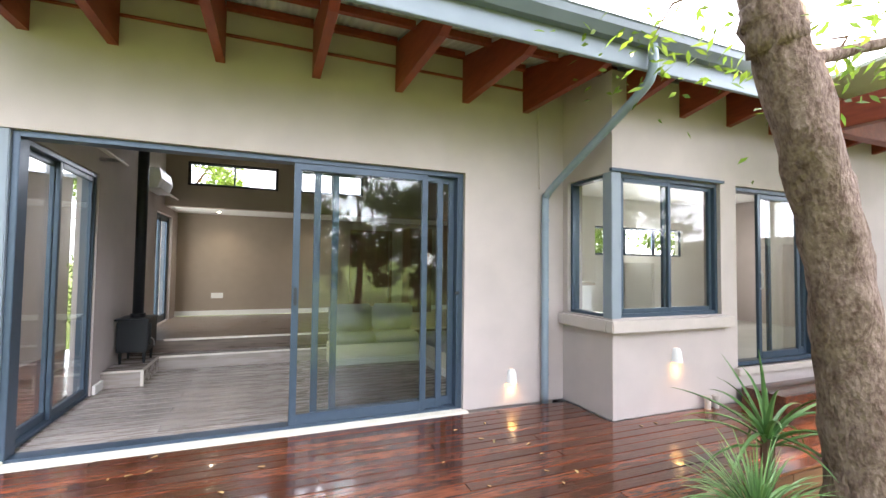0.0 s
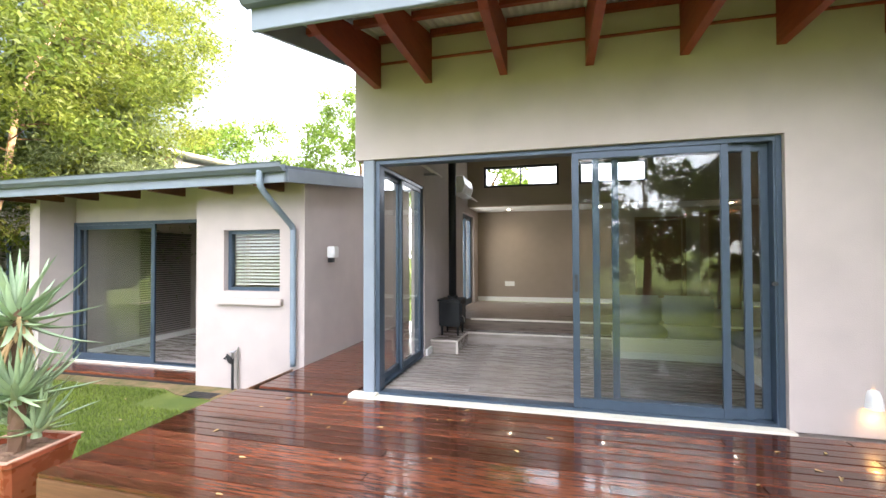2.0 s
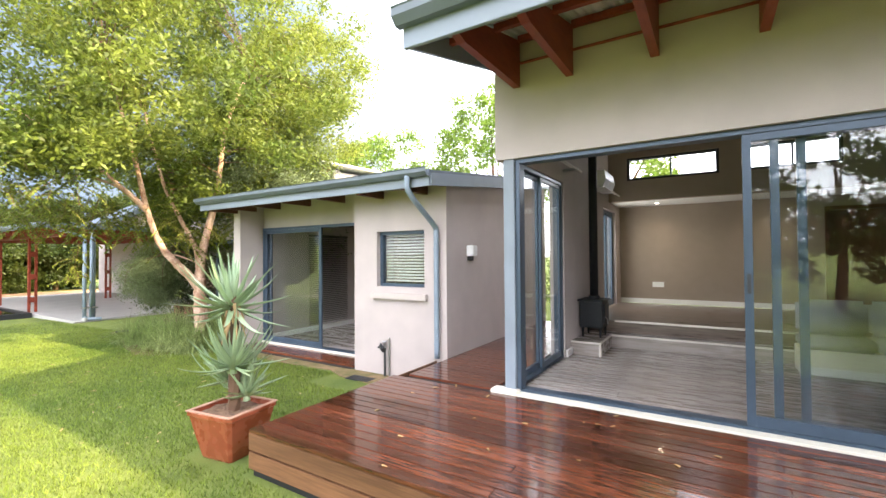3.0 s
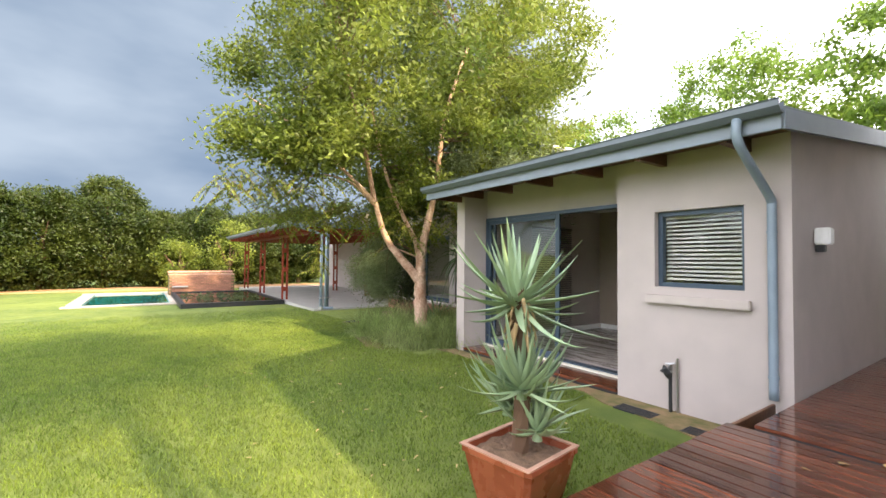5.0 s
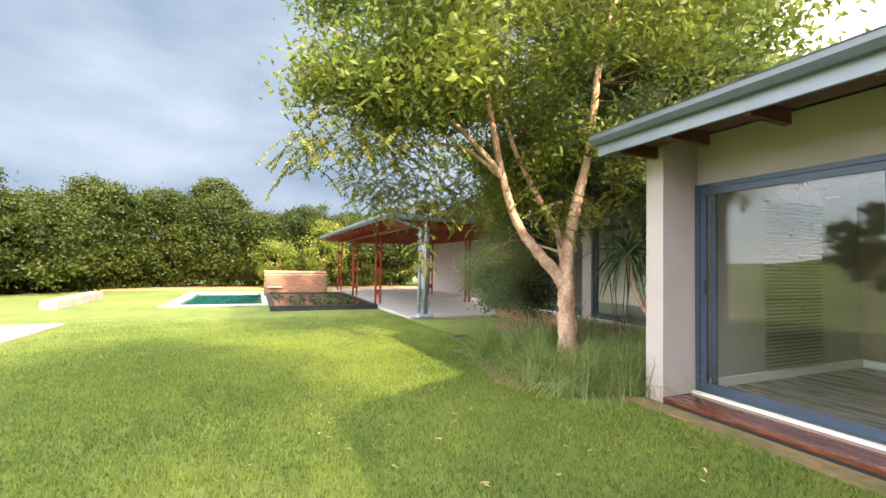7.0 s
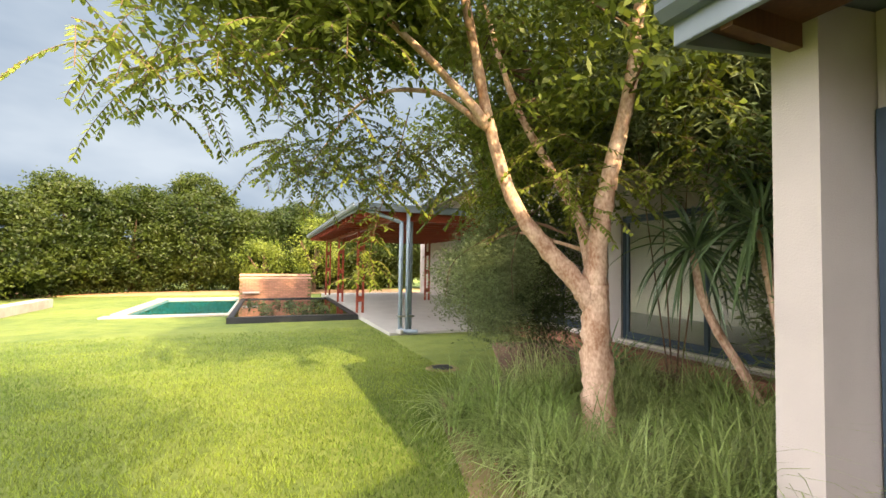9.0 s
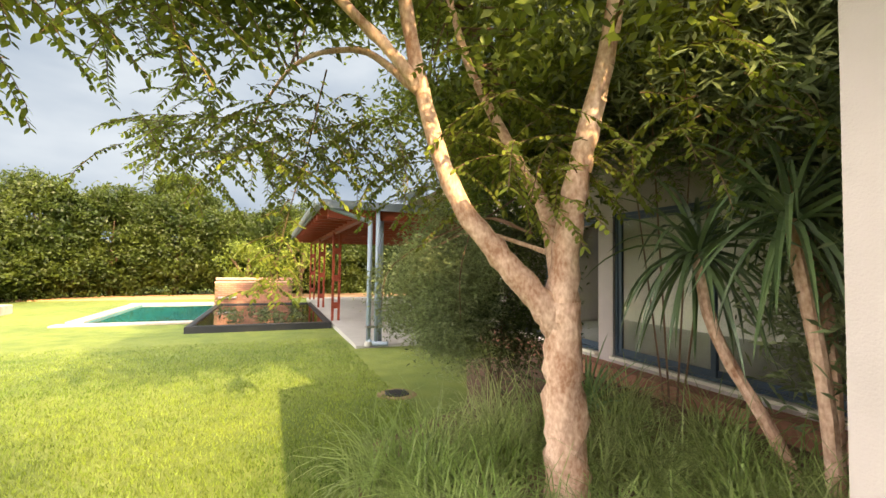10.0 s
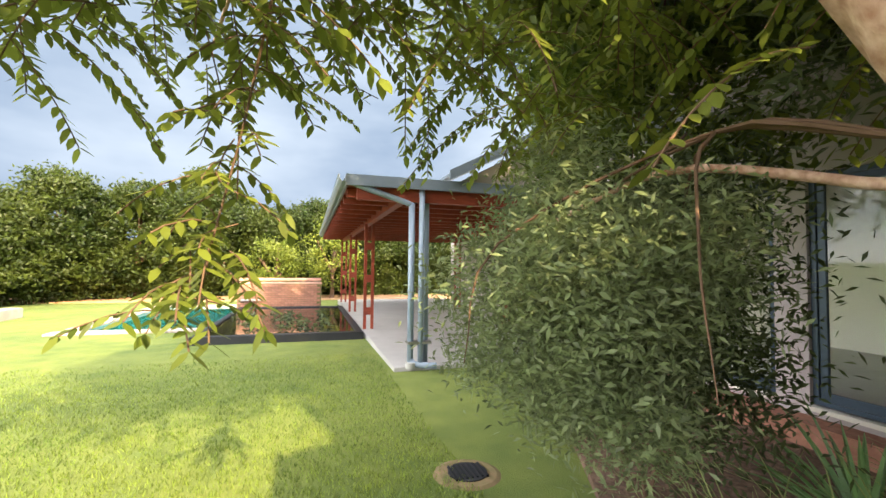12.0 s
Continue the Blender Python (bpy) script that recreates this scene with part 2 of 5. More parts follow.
def box(x0, y0, z0, x1, y1, z1, bevel=0.0, bm=None):
    bm = bm or bmesh.new()
    vs = bmesh.ops.create_cube(bm, size=1)["verts"]
    for v in vs:
        v.co = Vector(((x0 + x1) / 2 + v.co.x * (x1 - x0), (y0 + y1) / 2 + v.co.y * (y1 - y0), (z0 + z1) / 2 + v.co.z * (z1 - z0)))
    if bevel:
        es = list({e for v in vs for e in v.link_edges})
        bmesh.ops.bevel(bm, geom=es, offset=bevel, segments=2, affect="EDGES")
    return bm


def prism(points, lo, hi, axis="x", bm=None):
    """A profile of 2D points, pulled along an axis."""
    bm = bm or bmesh.new()
    put = {"x": lambda a, p: (a, p[0], p[1]), "y": lambda a, p: (p[0], a, p[1]), "z": lambda a, p: (p[0], p[1], a)}[axis]
    a = [bm.verts.new(put(lo, p)) for p in points]
    b = [bm.verts.new(put(hi, p)) for p in points]
    bm.faces.new(a)
    bm.faces.new(b[::-1])
    for i in range(len(points)):
        j = (i + 1) % len(points)
        bm.faces.new((a[i], b[i], b[j], a[j]))
    return bm


def tube(points, radii, sides=10, bm=None, wobble=0.0):
    """A tapered round limb through points."""
    bm = bm or bmesh.new()
    pts = [Vector(p) for p in points]
    rings = []
    for i, p in enumerate(pts):
        d = (pts[min(i + 1, len(pts) - 1)] - pts[max(i - 1, 0)]).normalized()
        side = d.cross(Vector((0.31, 0.93, 0.17))).normalized()
        up = d.cross(side)
        r = radii[i] if hasattr(radii, "__len__") else radii
        ring = []
        for k in range(sides):
            an = 2 * math.pi * k / sides
            rr = r * (1 + wobble * noise.noise(p * 3 + Vector((math.cos(an), math.sin(an), i * 0.6)) * 1.5))
            ring.append(bm.verts.new(p + (side * math.cos(an) + up * math.sin(an)) * rr))
        rings.append(ring)
    for a, b in zip(rings, rings[1:]):
        for k in range(sides):
            bm.faces.new((a[k], a[(k + 1) % sides], b[(k + 1) % sides], b[k]))
    bm.faces.new(rings[0][::-1])
    bm.faces.new(rings[-1])
    return bm


def curve(points, n):
    """Points smoothed by a Catmull-Rom spline, n steps a span."""
    p = [Vector(q) for q in points]
    p = [2 * p[0] - p[1]] + p + [2 * p[-1] - p[-2]]
    out = []
    for i in range(1, len(p) - 2):
        for k in range(n):
            t = k / n
            out.append(0.5 * (2 * p[i] + (p[i + 1] - p[i - 1]) * t + (2 * p[i - 1] - 5 * p[i] + 4 * p[i + 1] - p[i + 2]) * t * t
                              + (3 * p[i] - p[i - 1] - 3 * p[i + 1] + p[i + 2]) * t ** 3))
    return out + [p[-2]]


def lerp_list(a, b, n):
    return [a + (b - a) * i / (n - 1) for i in range(n)]


def quads_object(name, verts, material, per=4, parent=None, label=""):
    """One mesh out of loose polygons of per corners each."""
    n = len(verts) // per
    me = bpy.data.meshes.new(name)
    me.vertices.add(n * per)
    me.vertices.foreach_set("co", np.asarray(verts, dtype=np.float32).ravel())
    me.loops.add(n * per)
    me.loops.foreach_set("vertex_index", np.arange(n * per, dtype=np.int32))
    me.polygons.add(n)
    me.polygons.foreach_set("loop_start", np.arange(0, n * per, per, dtype=np.int32))
    me.polygons.foreach_set("loop_total", np.full(n, per, dtype=np.int32))
    me.materials.append(material)
    me.update()
    ob = new(name, me)
    if parent:
        ob.parent = parent
        ob.location = -parent.location if parent.type == "EMPTY" else (0, 0, 0)
    if label:
        ob["label"] = label
    return ob


RNG = np.random.default_rng(7)


def leaf_quads(centres, length, width, droop=0.3, spread=1.0):
    """A pointed leaf (four corners) at each centre, turned at random."""
    n = len(centres)
    d = RNG.normal(size=(n, 3))
    d[:, 2] = d[:, 2] * 0.6 - droop
    d /= np.linalg.norm(d, axis=1)[:, None]
    s = np.cross(d, RNG.normal(size=(n, 3)))
    s /= np.linalg.norm(s, axis=1)[:, None]
    ln = length * RNG.uniform(0.7, 1.25, (n, 1))
    wd = width * RNG.uniform(0.7, 1.25, (n, 1))
    bend = np.array([[0, 0, -1]]) * ln * 0.12
    v = np.empty((n, 4, 3))
    v[:, 0] = centres - d * ln * 0.5
    v[:, 1] = centres + s * wd * 0.5 - d * ln * 0.03
    v[:, 2] = centres + d * ln * 0.5 + bend
    v[:, 3] = centres - s * wd * 0.5 - d * ln * 0.03
    return v.reshape(-1, 3)


def clump_points(clumps, per, radius, squash=0.8):
    """Points scattered round clump centres."""
    c = np.repeat(np.asarray(clumps), per, axis=0)
    off = RNG.normal(size=c.shape) * radius * 0.5
    off[:, 2] *= squash
    return c + off


def shell_clumps(n, centre, radii, inner=0.45, low=-1.0):
    """Clump centres inside an ellipsoid, more of them near its skin, uneven in outline."""
    out = []
    while len(out) < n:
        d = RNG.normal(size=3)
        d /= np.linalg.norm(d)
        if d[2] < low:
            continue
        r = inner + (1 - inner) * RNG.random() ** 0.6
        lump = 1 + 0.28 * noise.noise(Vector(d * 2.1) + Vector(centre) * 0.37)
        out.append(np.array(centre) + d * r * lump * np.array(radii))
    return np.array(out)


def hole_wall(name, axis, at, thick, a0, a1, z0, tops, holes, material, label):
    """A wall along x or y with openings through it. tops: the top at a0 and at a1. holes: (a0, a1, z0, z1)."""
    ts = sorted({a0, a1, *[h[0] for h in holes], *[h[1] for h in holes]})
    bm = bmesh.new()

    def piece(p, q, lo, hi_p, hi_q):
        if axis == "x":
            prism([(p, lo), (q, lo), (q, hi_q), (p, hi_p)], at, at + thick, "y", bm)
        else:
            prism([(p, lo), (q, lo), (q, hi_q), (p, hi_p)], at, at + thick, "x", bm)

    def top(a):
        return tops[0] + (tops[1] - tops[0]) * (a - a0) / (a1 - a0)

    for p, q in zip(ts, ts[1:]):
        here = sorted([h for h in holes if h[0] <= p + 1e-6 and h[1] >= q - 1e-6], key=lambda h: h[2])
        lo = z0
        for h in here:
            if h[2] > lo + 1e-4:
                piece(p, q, lo, h[2], h[2])
            lo = h[3]
        piece(p, q, lo, top(p), top(q))
    bmesh.ops.remove_doubles(bm, verts=bm.verts, dist=1e-5)
    ob = finish(name, bm, material)
    return tagged(ob, label, "wall", kind="structure")


def frame_ring(axis, at, depth, a0, a1, z0, z1, w, bottom=None):
    """A rectangular frame standing along x or y; at: its front; w: the bars' width."""
    bm = bmesh.new()
    bw = bottom or w

    def bar(p, q, lo, hi):
        if axis == "x":
            box(p, at, lo, q, at + depth, hi, 0.004, bm)
        else:
            box(at, p, lo, at + depth, q, hi, 0.004, bm)

    bar(a0, a0 + w, z0, z1)
    bar(a1 - w, a1, z0, z1)
    bar(a0 + w, a1 - w, z1 - w, z1)
    bar(a0 + w, a1 - w, z0, z0 + bw)
    return bm


def pane(axis, at, a0, a1, z0, z1, parent):
    if axis == "x":
        bm = box(a0, at, z0, a1, at + 0.006, z1)
    else:
        bm = box(at, a0, z0, at + 0.006, a1, z1)
    ob = part("pane", bm, M_GLASS, parent, "clear glass pane")
    ob.visible_shadow = False
    return ob


def sash(axis, at, a0, a1, z0, z1, parent, w=0.055, bottom=0.075, depth=0.035, name="sash"):
    """One framed panel of glass, with its pane as a sub-part."""
    s = part(name, frame_ring(axis, at, depth, a0, a1, z0, z1, w, bottom), M_ALU, parent)
    pane(axis, at + depth / 2 - 0.003, a0 + w - 0.005, a1 - w + 0.005, z0 + bottom - 0.005, z1 - w + 0.005, s)
    return s


def round_pipe(points, r, bm=None, sides=12):
    return tube(points, r, sides, bm)


# ---------------------------------------------------------------- ground
POOL = (-28.5, -21.95, -1.55, 1.35)


def ground_z(x, y):
    k = min(1.0, max(0.0, (-8.0 - x) / 15.0))
    return -0.38 - 0.25 * k


def make_ground():
    xs = sorted({*[-900, -400, -150, -80, -50], *[-40 + i for i in range(51)], 15, 25, 60, 200, 900, POOL[0], POOL[1]})
    ys = sorted({*[-900, -300, -100, -50, -30], *[-20 + i * 1.5 for i in range(28)], 40, 80, 300, 900, POOL[2], POOL[3]})
    bm = bmesh.new()
    v = {(i, j): bm.verts.new((x, y, ground_z(x, y))) for i, x in enumerate(xs) for j, y in enumerate(ys)}
    for i in range(len(xs) - 1):
        for j in range(len(ys) - 1):
            if POOL[0] <= xs[i] < POOL[1] and POOL[2] <= ys[j] < POOL[3]:
                continue
            bm.faces.new((v[i, j], v[i + 1, j], v[i + 1, j + 1], v[i, j + 1]))
    return tagged(finish("ground", bm, M_TURF), "mown green lawn sloping gently to the pool", "lawn", kind="structure")


make_ground()


# ---------------------------------------------------------------- main house
RS = 0.25  # slope of the main roof


def roof_z(y):
    return 3.33 + RS * (y - 2.85)


def corrugated(x0, x1, y0, y1, zf, pitch=0.076, amp=0.009, thick=0.004):
    n = int((x1 - x0) / pitch * 6)
    bm = bmesh.new()
    rows = []
    for y in (y0, y1):
        for dz in (0, thick):
            rows.append([bm.verts.new((x0 + (x1 - x0) * i / n, y, zf(y) + dz + amp * math.sin(2 * math.pi * i / 6))) for i in range(n + 1)])
    for a, b in ((rows[0], rows[2]), (rows[1], rows[3]), (rows[0], rows[1]), (rows[2], rows[3])):
        for i in range(n):
            bm.faces.new((a[i], a[i + 1], b[i + 1], b[i]))
    return bm


hole_wall("wall_front", "x", 4.15, 0.22, -1.70, 3.30, 0.0, (3.62, 3.62), [(-1.70, 2.09, 0.0, 2.40)], M_PLASTER, "taupe plastered front wall over the sliding doors")
hole_wall("wall_side", "y", -1.70, 0.20, 4.37, 10.4, 0.0, (3.6, 5.1), [(4.37, 5.92, 0.0, 2.40), (8.5, 9.7, 0.37, 2.30)], M_PLASTER, "plastered side wall with corner glazing")
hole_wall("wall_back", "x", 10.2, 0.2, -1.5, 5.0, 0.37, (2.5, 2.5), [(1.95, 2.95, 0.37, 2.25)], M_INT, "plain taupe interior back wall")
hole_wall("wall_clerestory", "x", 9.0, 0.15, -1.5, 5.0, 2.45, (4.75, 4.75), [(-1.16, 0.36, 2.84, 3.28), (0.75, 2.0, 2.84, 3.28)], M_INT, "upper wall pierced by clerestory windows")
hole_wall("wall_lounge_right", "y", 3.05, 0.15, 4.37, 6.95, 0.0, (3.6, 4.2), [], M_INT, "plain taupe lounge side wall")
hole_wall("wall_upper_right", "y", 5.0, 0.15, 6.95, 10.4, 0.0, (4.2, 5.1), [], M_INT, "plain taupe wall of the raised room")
hole_wall("wall_kitchen_back", "x", 6.95, 0.2, 3.2, 9.5, 0.0, (4.2, 4.2), [(6.2, 8.6, 1.70, 2.28)], M_WHITE, "white kitchen back wall with a strip window")
hole_wall("wall_bay", "x", 3.40, 0.20, 3.30, 9.5, 0.0, (3.38, 3.38), [(3.30, 4.81, 0.96, 2.38), (5.06, 6.55, 0.37, 2.38)], M_PLASTER, "taupe plastered kitchen wall with corner window")
hole_wall("wall_bay_side", "y", 3.30, 0.20, 3.60, 4.37, 0.0, (3.42, 3.58), [(3.60, 4.07, 0.96, 2.38)], M_PLASTER, "short plastered return beside the corner window")
hole_wall("wall_kitchen_end", "y", 9.5, 0.2, 3.4, 7.15, 0.0, (3.4, 4.2), [], M_PLASTER, "plain end wall")
tagged(finish("wall_passage_back", box(1.5, 11.2, 0.37, 3.6, 11.3, 2.5), M_INT), "plain wall behind the doorway", "wall", kind="structure")

floor = tagged(finish("floor", box(-1.6, 4.2, -0.30, 3.2, 7.3, -0.018), M_FLOOR), "grey-brown wood-look plank floor of the sunken lounge", "floor", kind="structure")
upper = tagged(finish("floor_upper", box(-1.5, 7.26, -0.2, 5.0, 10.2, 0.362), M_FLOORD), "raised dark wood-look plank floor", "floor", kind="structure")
tagged(finish("floor_kitchen", box(3.35, 3.5, -0.2, 9.5, 6.95, 0.37), M_SLAB), "kitchen floor", "floor", kind="structure")
tagged(finish("ceiling", prism([(4.2, 3.52), (9.1, 4.74), (9.1, 4.80), (4.2, 3.58)], -1.5, 9.5, "x"), M_WHITE), "white sloping ceiling", "ceiling", kind="structure")
tagged(finish("ceiling_low", box(-1.5, 9.15, 2.45, 5.0, 10.2, 2.52), M_WHITE), "low ceiling over the raised room's back", "ceiling", kind="structure")
tagged(finish("ceiling_kitchen", box(3.5, 3.6, 2.85, 9.5, 6.95, 2.92), M_WHITE), "white kitchen ceiling", "ceiling", kind="structure")

steps = thing("interior_steps", -1.1, 7.0, 0, "two wood-look steps with pale metal nosings", "steps")
part("tread", box(-1.10, 6.98, -0.01, 3.05, 7.26, 0.18), M_FLOOR, steps)
part("nosing", box(-1.10, 6.965, 0.165, 3.05, 6.985, 0.189, 0.003), M_NOSE, steps, "pale metal nosing")
part("nosing", box(-1.10, 7.245, 0.345, 5.0, 7.265, 0.374, 0.003), M_NOSE, steps, "pale metal nosing")
hearth = thing("hearth", -1.3, 6.6, 0, "low wood-look hearth platform with pale edge beside the steps", "hearth")
part("platform", box(-1.5, 6.20, -0.01, -1.10, 7.26, 0.185), M_FLOOR, hearth)
part("nosing", box(-1.5, 6.185, 0.168, -1.115, 6.205, 0.192, 0.003), M_NOSE, hearth, "pale metal nosing")
part("nosing", box(-1.113, 6.21, 0.168, -1.088, 6.96, 0.192, 0.003), M_NOSE, hearth, "pale metal nosing")
part("edge_trim", box(-1.115, 6.185, -0.01, -1.085, 6.21, 0.192), M_NOSE, hearth, "pale metal corner trim")

# roof
main_roof = thing("main_roof", 3.0, 2.85, 3.2, "low-pitched corrugated metal roof on red timber rafters", "roof", kind="structure")
part("roof_sheet", corrugated(-1.9, 9.9, 2.86, 9.4, roof_z), M_SHEET, main_roof, "galvanised corrugated sheeting")
part("roof_back", prism([(9.16, 2.66), (11.5, 2.58), (11.5, 2.62), (9.16, 2.70)], -1.68, 9.5, "x"), M_SHEET, main_roof)
part("back_gable", box(-1.7, 10.41, 2.3, 9.5, 10.5, 2.6), M_PLASTER, main_roof)
part("fascia", box(-1.9, 2.82, 3.10, 9.9, 2.86, 3.30, 0.004), M_FASCIA, main_roof, "pale blue-grey fascia board")
part("verge_board", prism([(2.86, 3.13), (9.4, 4.76), (9.4, 4.98), (2.86, 3.35)], -1.93, -1.895, "x"), M_FASCIA, main_roof, "blue-grey verge board")


def gutter_profile(y, z, w=0.12, h=0.1):
    out = [(y, z + h), (y, z), (y - w * 0.55, z), (y - w, z + h * 0.5), (y - w, z + h), (y - w - 0.012, z + h + 0.012), (y - w + 0.012, z + h + 0.012),
           (y - w + 0.008, z + h * 0.52), (y - w * 0.52, z + 0.008), (y - 0.008, z + 0.008), (y - 0.008, z + h)]
    return out


part("gutter", prism(gutter_profile(2.815, 3.26, 0.12, 0.12), -1.93, 9.9), M_GUTTER, main_roof, "grey metal gutter")
RAFT_X = [-1.45, -0.91, -0.17, 0.60, 1.37, 2.08, 2.80, 3.52, 4.24, 4.96, 5.68, 6.40, 7.12, 7.84]
for x in RAFT_X:
    yw = 4.15 if x < 3.3 else 3.40
    bm = prism([(yw, 3.12 if x < 3.3 else 3.03), (yw, roof_z(yw) - 0.055), (2.88, roof_z(2.88) - 0.055), (2.88, 3.13), (3.0, 3.10)], x - 0.035, x + 0.035)
    part("rafter", bm, M_REDWOOD, main_roof, "red-stained timber rafter")
for y in (3.0, 3.52, 4.09):
    for x0, x1 in zip([-1.88] + [x + 0.036 for x in RAFT_X], [x - 0.036 for x in RAFT_X] + [9.8]):
        if y > 3.4 and x0 > 3.0:
            continue
        part("purlin", box(x0, y, roof_z(y) - 0.075, x1, y + 0.05, roof_z(y) - 0.014), M_REDWOOD, main_roof, "red-stained purlin")
conduit = tagged(finish("conduit", round_pipe([(-1.5, 4.135, 3.36), (3.2, 4.135, 3.36)], 0.014, sides=8), M_REDWOOD), "thin red-painted conduit along the wall top", "conduit")
tagged(finish("cable_pipe", round_pipe([(2.98, 4.135, 2.3), (2.95, 4.135, 3.3)], 0.011, sides=8), M_SILL), "thin plaster-coloured pipe on the wall", "pipe")


def strap(x, y, z, r, parent):
    part("bracket", tube([(x, y, z - 0.012), (x, y, z + 0.012)], r * 1.15, 12), M_PIPE, parent)


dp = thing("downpipe", 3.02, 4.09, 0, "grey round downpipe bending from the gutter to the wall foot", "downpipe")
path = curve([(3.13, 2.76, 3.28), (3.13, 2.77, 3.05), (3.11, 2.95, 2.88), (3.03, 3.85, 2.36), (3.02, 4.06, 2.22), (3.02, 4.09, 2.1), (3.02, 4.09, 1.0), (3.02, 4.09, 0.0)], 6)
part("pipe", round_pipe(path, 0.04), M_PIPE, dp, smooth=True)
for z in (0.3, 1.1, 1.95):
    strap(3.02, 4.09, z, 0.04, dp)

# sliding doors of the front
front = thing("sliding_door_front", 0.3, 4.2, 0, "blue-grey aluminium sliding glass doors stacked open to one side", "sliding door", kind="structure")
part("door_frame", frame_ring("x", 4.20, 0.14, -1.50, 2.09, 0.0, 2.40, 0.045, 0.03), M_ALU, front, "blue-grey aluminium frame")
part("sill", box(-1.72, 4.08, -0.02, 2.12, 4.20, 0.008, 0.004), M_CREAM, front, "pale threshold strip")
for a0, a1, y in ((0.44, 1.71, 4.215), (0.62, 1.89, 4.255), (0.79, 2.03, 4.295)):
    s = sash("x", y, a0, a1, 0.03, 2.355, front, 0.06, 0.09)
    if y < 4.23:
        part("handle", box(a0 + 0.018, y - 0.012, 1.08, a0 + 0.044, y + 0.002, 1.24, 0.004), M_DARK, s, "dark recessed pull")
part("jamb", box(2.03, 4.21, 0.03, 2.046, 4.33, 2.355), M_ALU, front)
part("latch", box(2.00, 4.18, 1.16, 2.045, 4.20, 1.19, 0.004), M_DARK, front)
part("corner_post", box(-1.62, 4.165, 0.0, -1.50, 4.285, 2.40, 0.006), M_FASCIA, front, "pale blue-grey corner post")
part("corner_plinth", box(-1.74, 4.06, -0.03, -1.46, 4.20, 0.03, 0.006), M_CREAM, front)

side = thing("sliding_door_side", -1.6, 5.1, 0, "dark-framed sliding glass doors on the side of the lounge", "sliding door", kind="structure")
part("door_frame", frame_ring("y", -1.64, 0.12, 4.29, 5.92, 0.0, 2.40, 0.045, 0.03), M_ALU, side)
sash("y", -1.61, 4.33, 5.12, 0.03, 2.355, side, 0.05)
sash("y", -1.57, 5.08, 5.88, 0.03, 2.355, side, 0.05)

win_side = thing("window_side", -1.6, 9.1, 0.37, "tall dark-framed garden window beyond the stove", "window", kind="structure")
part("window_frame", frame_ring("y", -1.66, 0.1, 8.5, 9.7, 0.37, 2.3, 0.05), M_ALU, win_side)
sash("y", -1.62, 8.55, 9.12, 0.42, 2.25, win_side)
sash("y", -1.60, 9.08, 9.65, 0.42, 2.25, win_side)
for a0, a1 in ((-1.16, 0.36), (0.75, 2.0)):
    w = thing("window_clerestory", (a0 + a1) / 2, 9.0, 2.84, "dark-framed clerestory window in two panes", "window", kind="structure")
    mid = (a0 + a1) / 2
    part("window_frame", frame_ring("x", 9.03, 0.08, a0, a1, 2.84, 3.28, 0.03), M_DARK, w)
    sash("x", 9.05, a0 + 0.03, mid + 0.015, 2.87, 3.25, w, 0.022, 0.022)
    sash("x", 9.05, mid - 0.015, a1 - 0.03, 2.87, 3.25, w, 0.022, 0.022)
for a in ((-1.5, 10.17, 0.37, 1.9, 10.2, 0.47), (3.0, 10.17, 0.37, 5.0, 10.2, 0.47), (-1.5, 7.3, 0.37, -1.47, 8.4, 0.47), (-1.5, 5.95, 0.0, -1.47, 6.2, 0.1)):
    tagged(finish("baseboard", box(*a, 0.004), M_WHITE), "white painted skirting", "baseboard", kind="structure")
dr = thing("door_passage", 2.45, 10.2, 0.37, "brown timber door frame in the back wall", "door", kind="structure")
part("door_frame", frame_ring("x", 10.17, 0.24, 1.95, 2.95, 0.37, 2.25, 0.07, 0.01), M_DOORWOOD, dr)
part("door_leaf", box(2.02, 10.26, 0.38, 2.88, 10.30, 2.18, 0.004), M_DOORWOOD, dr)
cup = thing("tall_cupboard", 3.45, 9.9, 0.37, "tall red-brown timber cupboard against the back wall", "cupboard")
part("body", box(3.2, 9.6, 0.37, 3.75, 10.15, 2.3, 0.006), M_DOORWOOD, cup)
part("door", box(3.22, 9.58, 0.42, 3.47, 9.60, 2.26, 0.004), M_DOORWOOD, cup)
part("door", box(3.48, 9.58, 0.42, 3.73, 9.60, 2.26, 0.004), M_DOORWOOD, cup)

# lounge things
bench = thing("built_in_bench", 2.0, 6.7, 0, "built-in cream corner bench with grey seat and back cushions", "bench")
part("base", box(1.08, 6.50, -0.01, 3.04, 6.93, 0.29, 0.008), M_CREAM, bench, "cream plastered base")
part("base", box(2.42, 4.6, -0.01, 3.04, 6.50, 0.29, 0.008), M_CREAM, bench, "cream plastered base")
part("skirting", box(1.07, 6.485, -0.01, 2.42, 6.5, 0.09), M_WHITE, bench)
part("skirting", box(2.405, 4.6, -0.01, 2.42, 6.485, 0.09), M_WHITE, bench)
for x0 in (1.09, 1.75):
    part("seat_cushion", box(x0, 6.46, 0.292, x0 + 0.65, 6.93, 0.44, 0.03), M_CUSHION, bench, smooth=True)
    part("back_cushion", box(x0, 6.78, 0.44, x0 + 0.65, 6.93, 0.84, 0.04), M_CUSHION, bench, smooth=True)
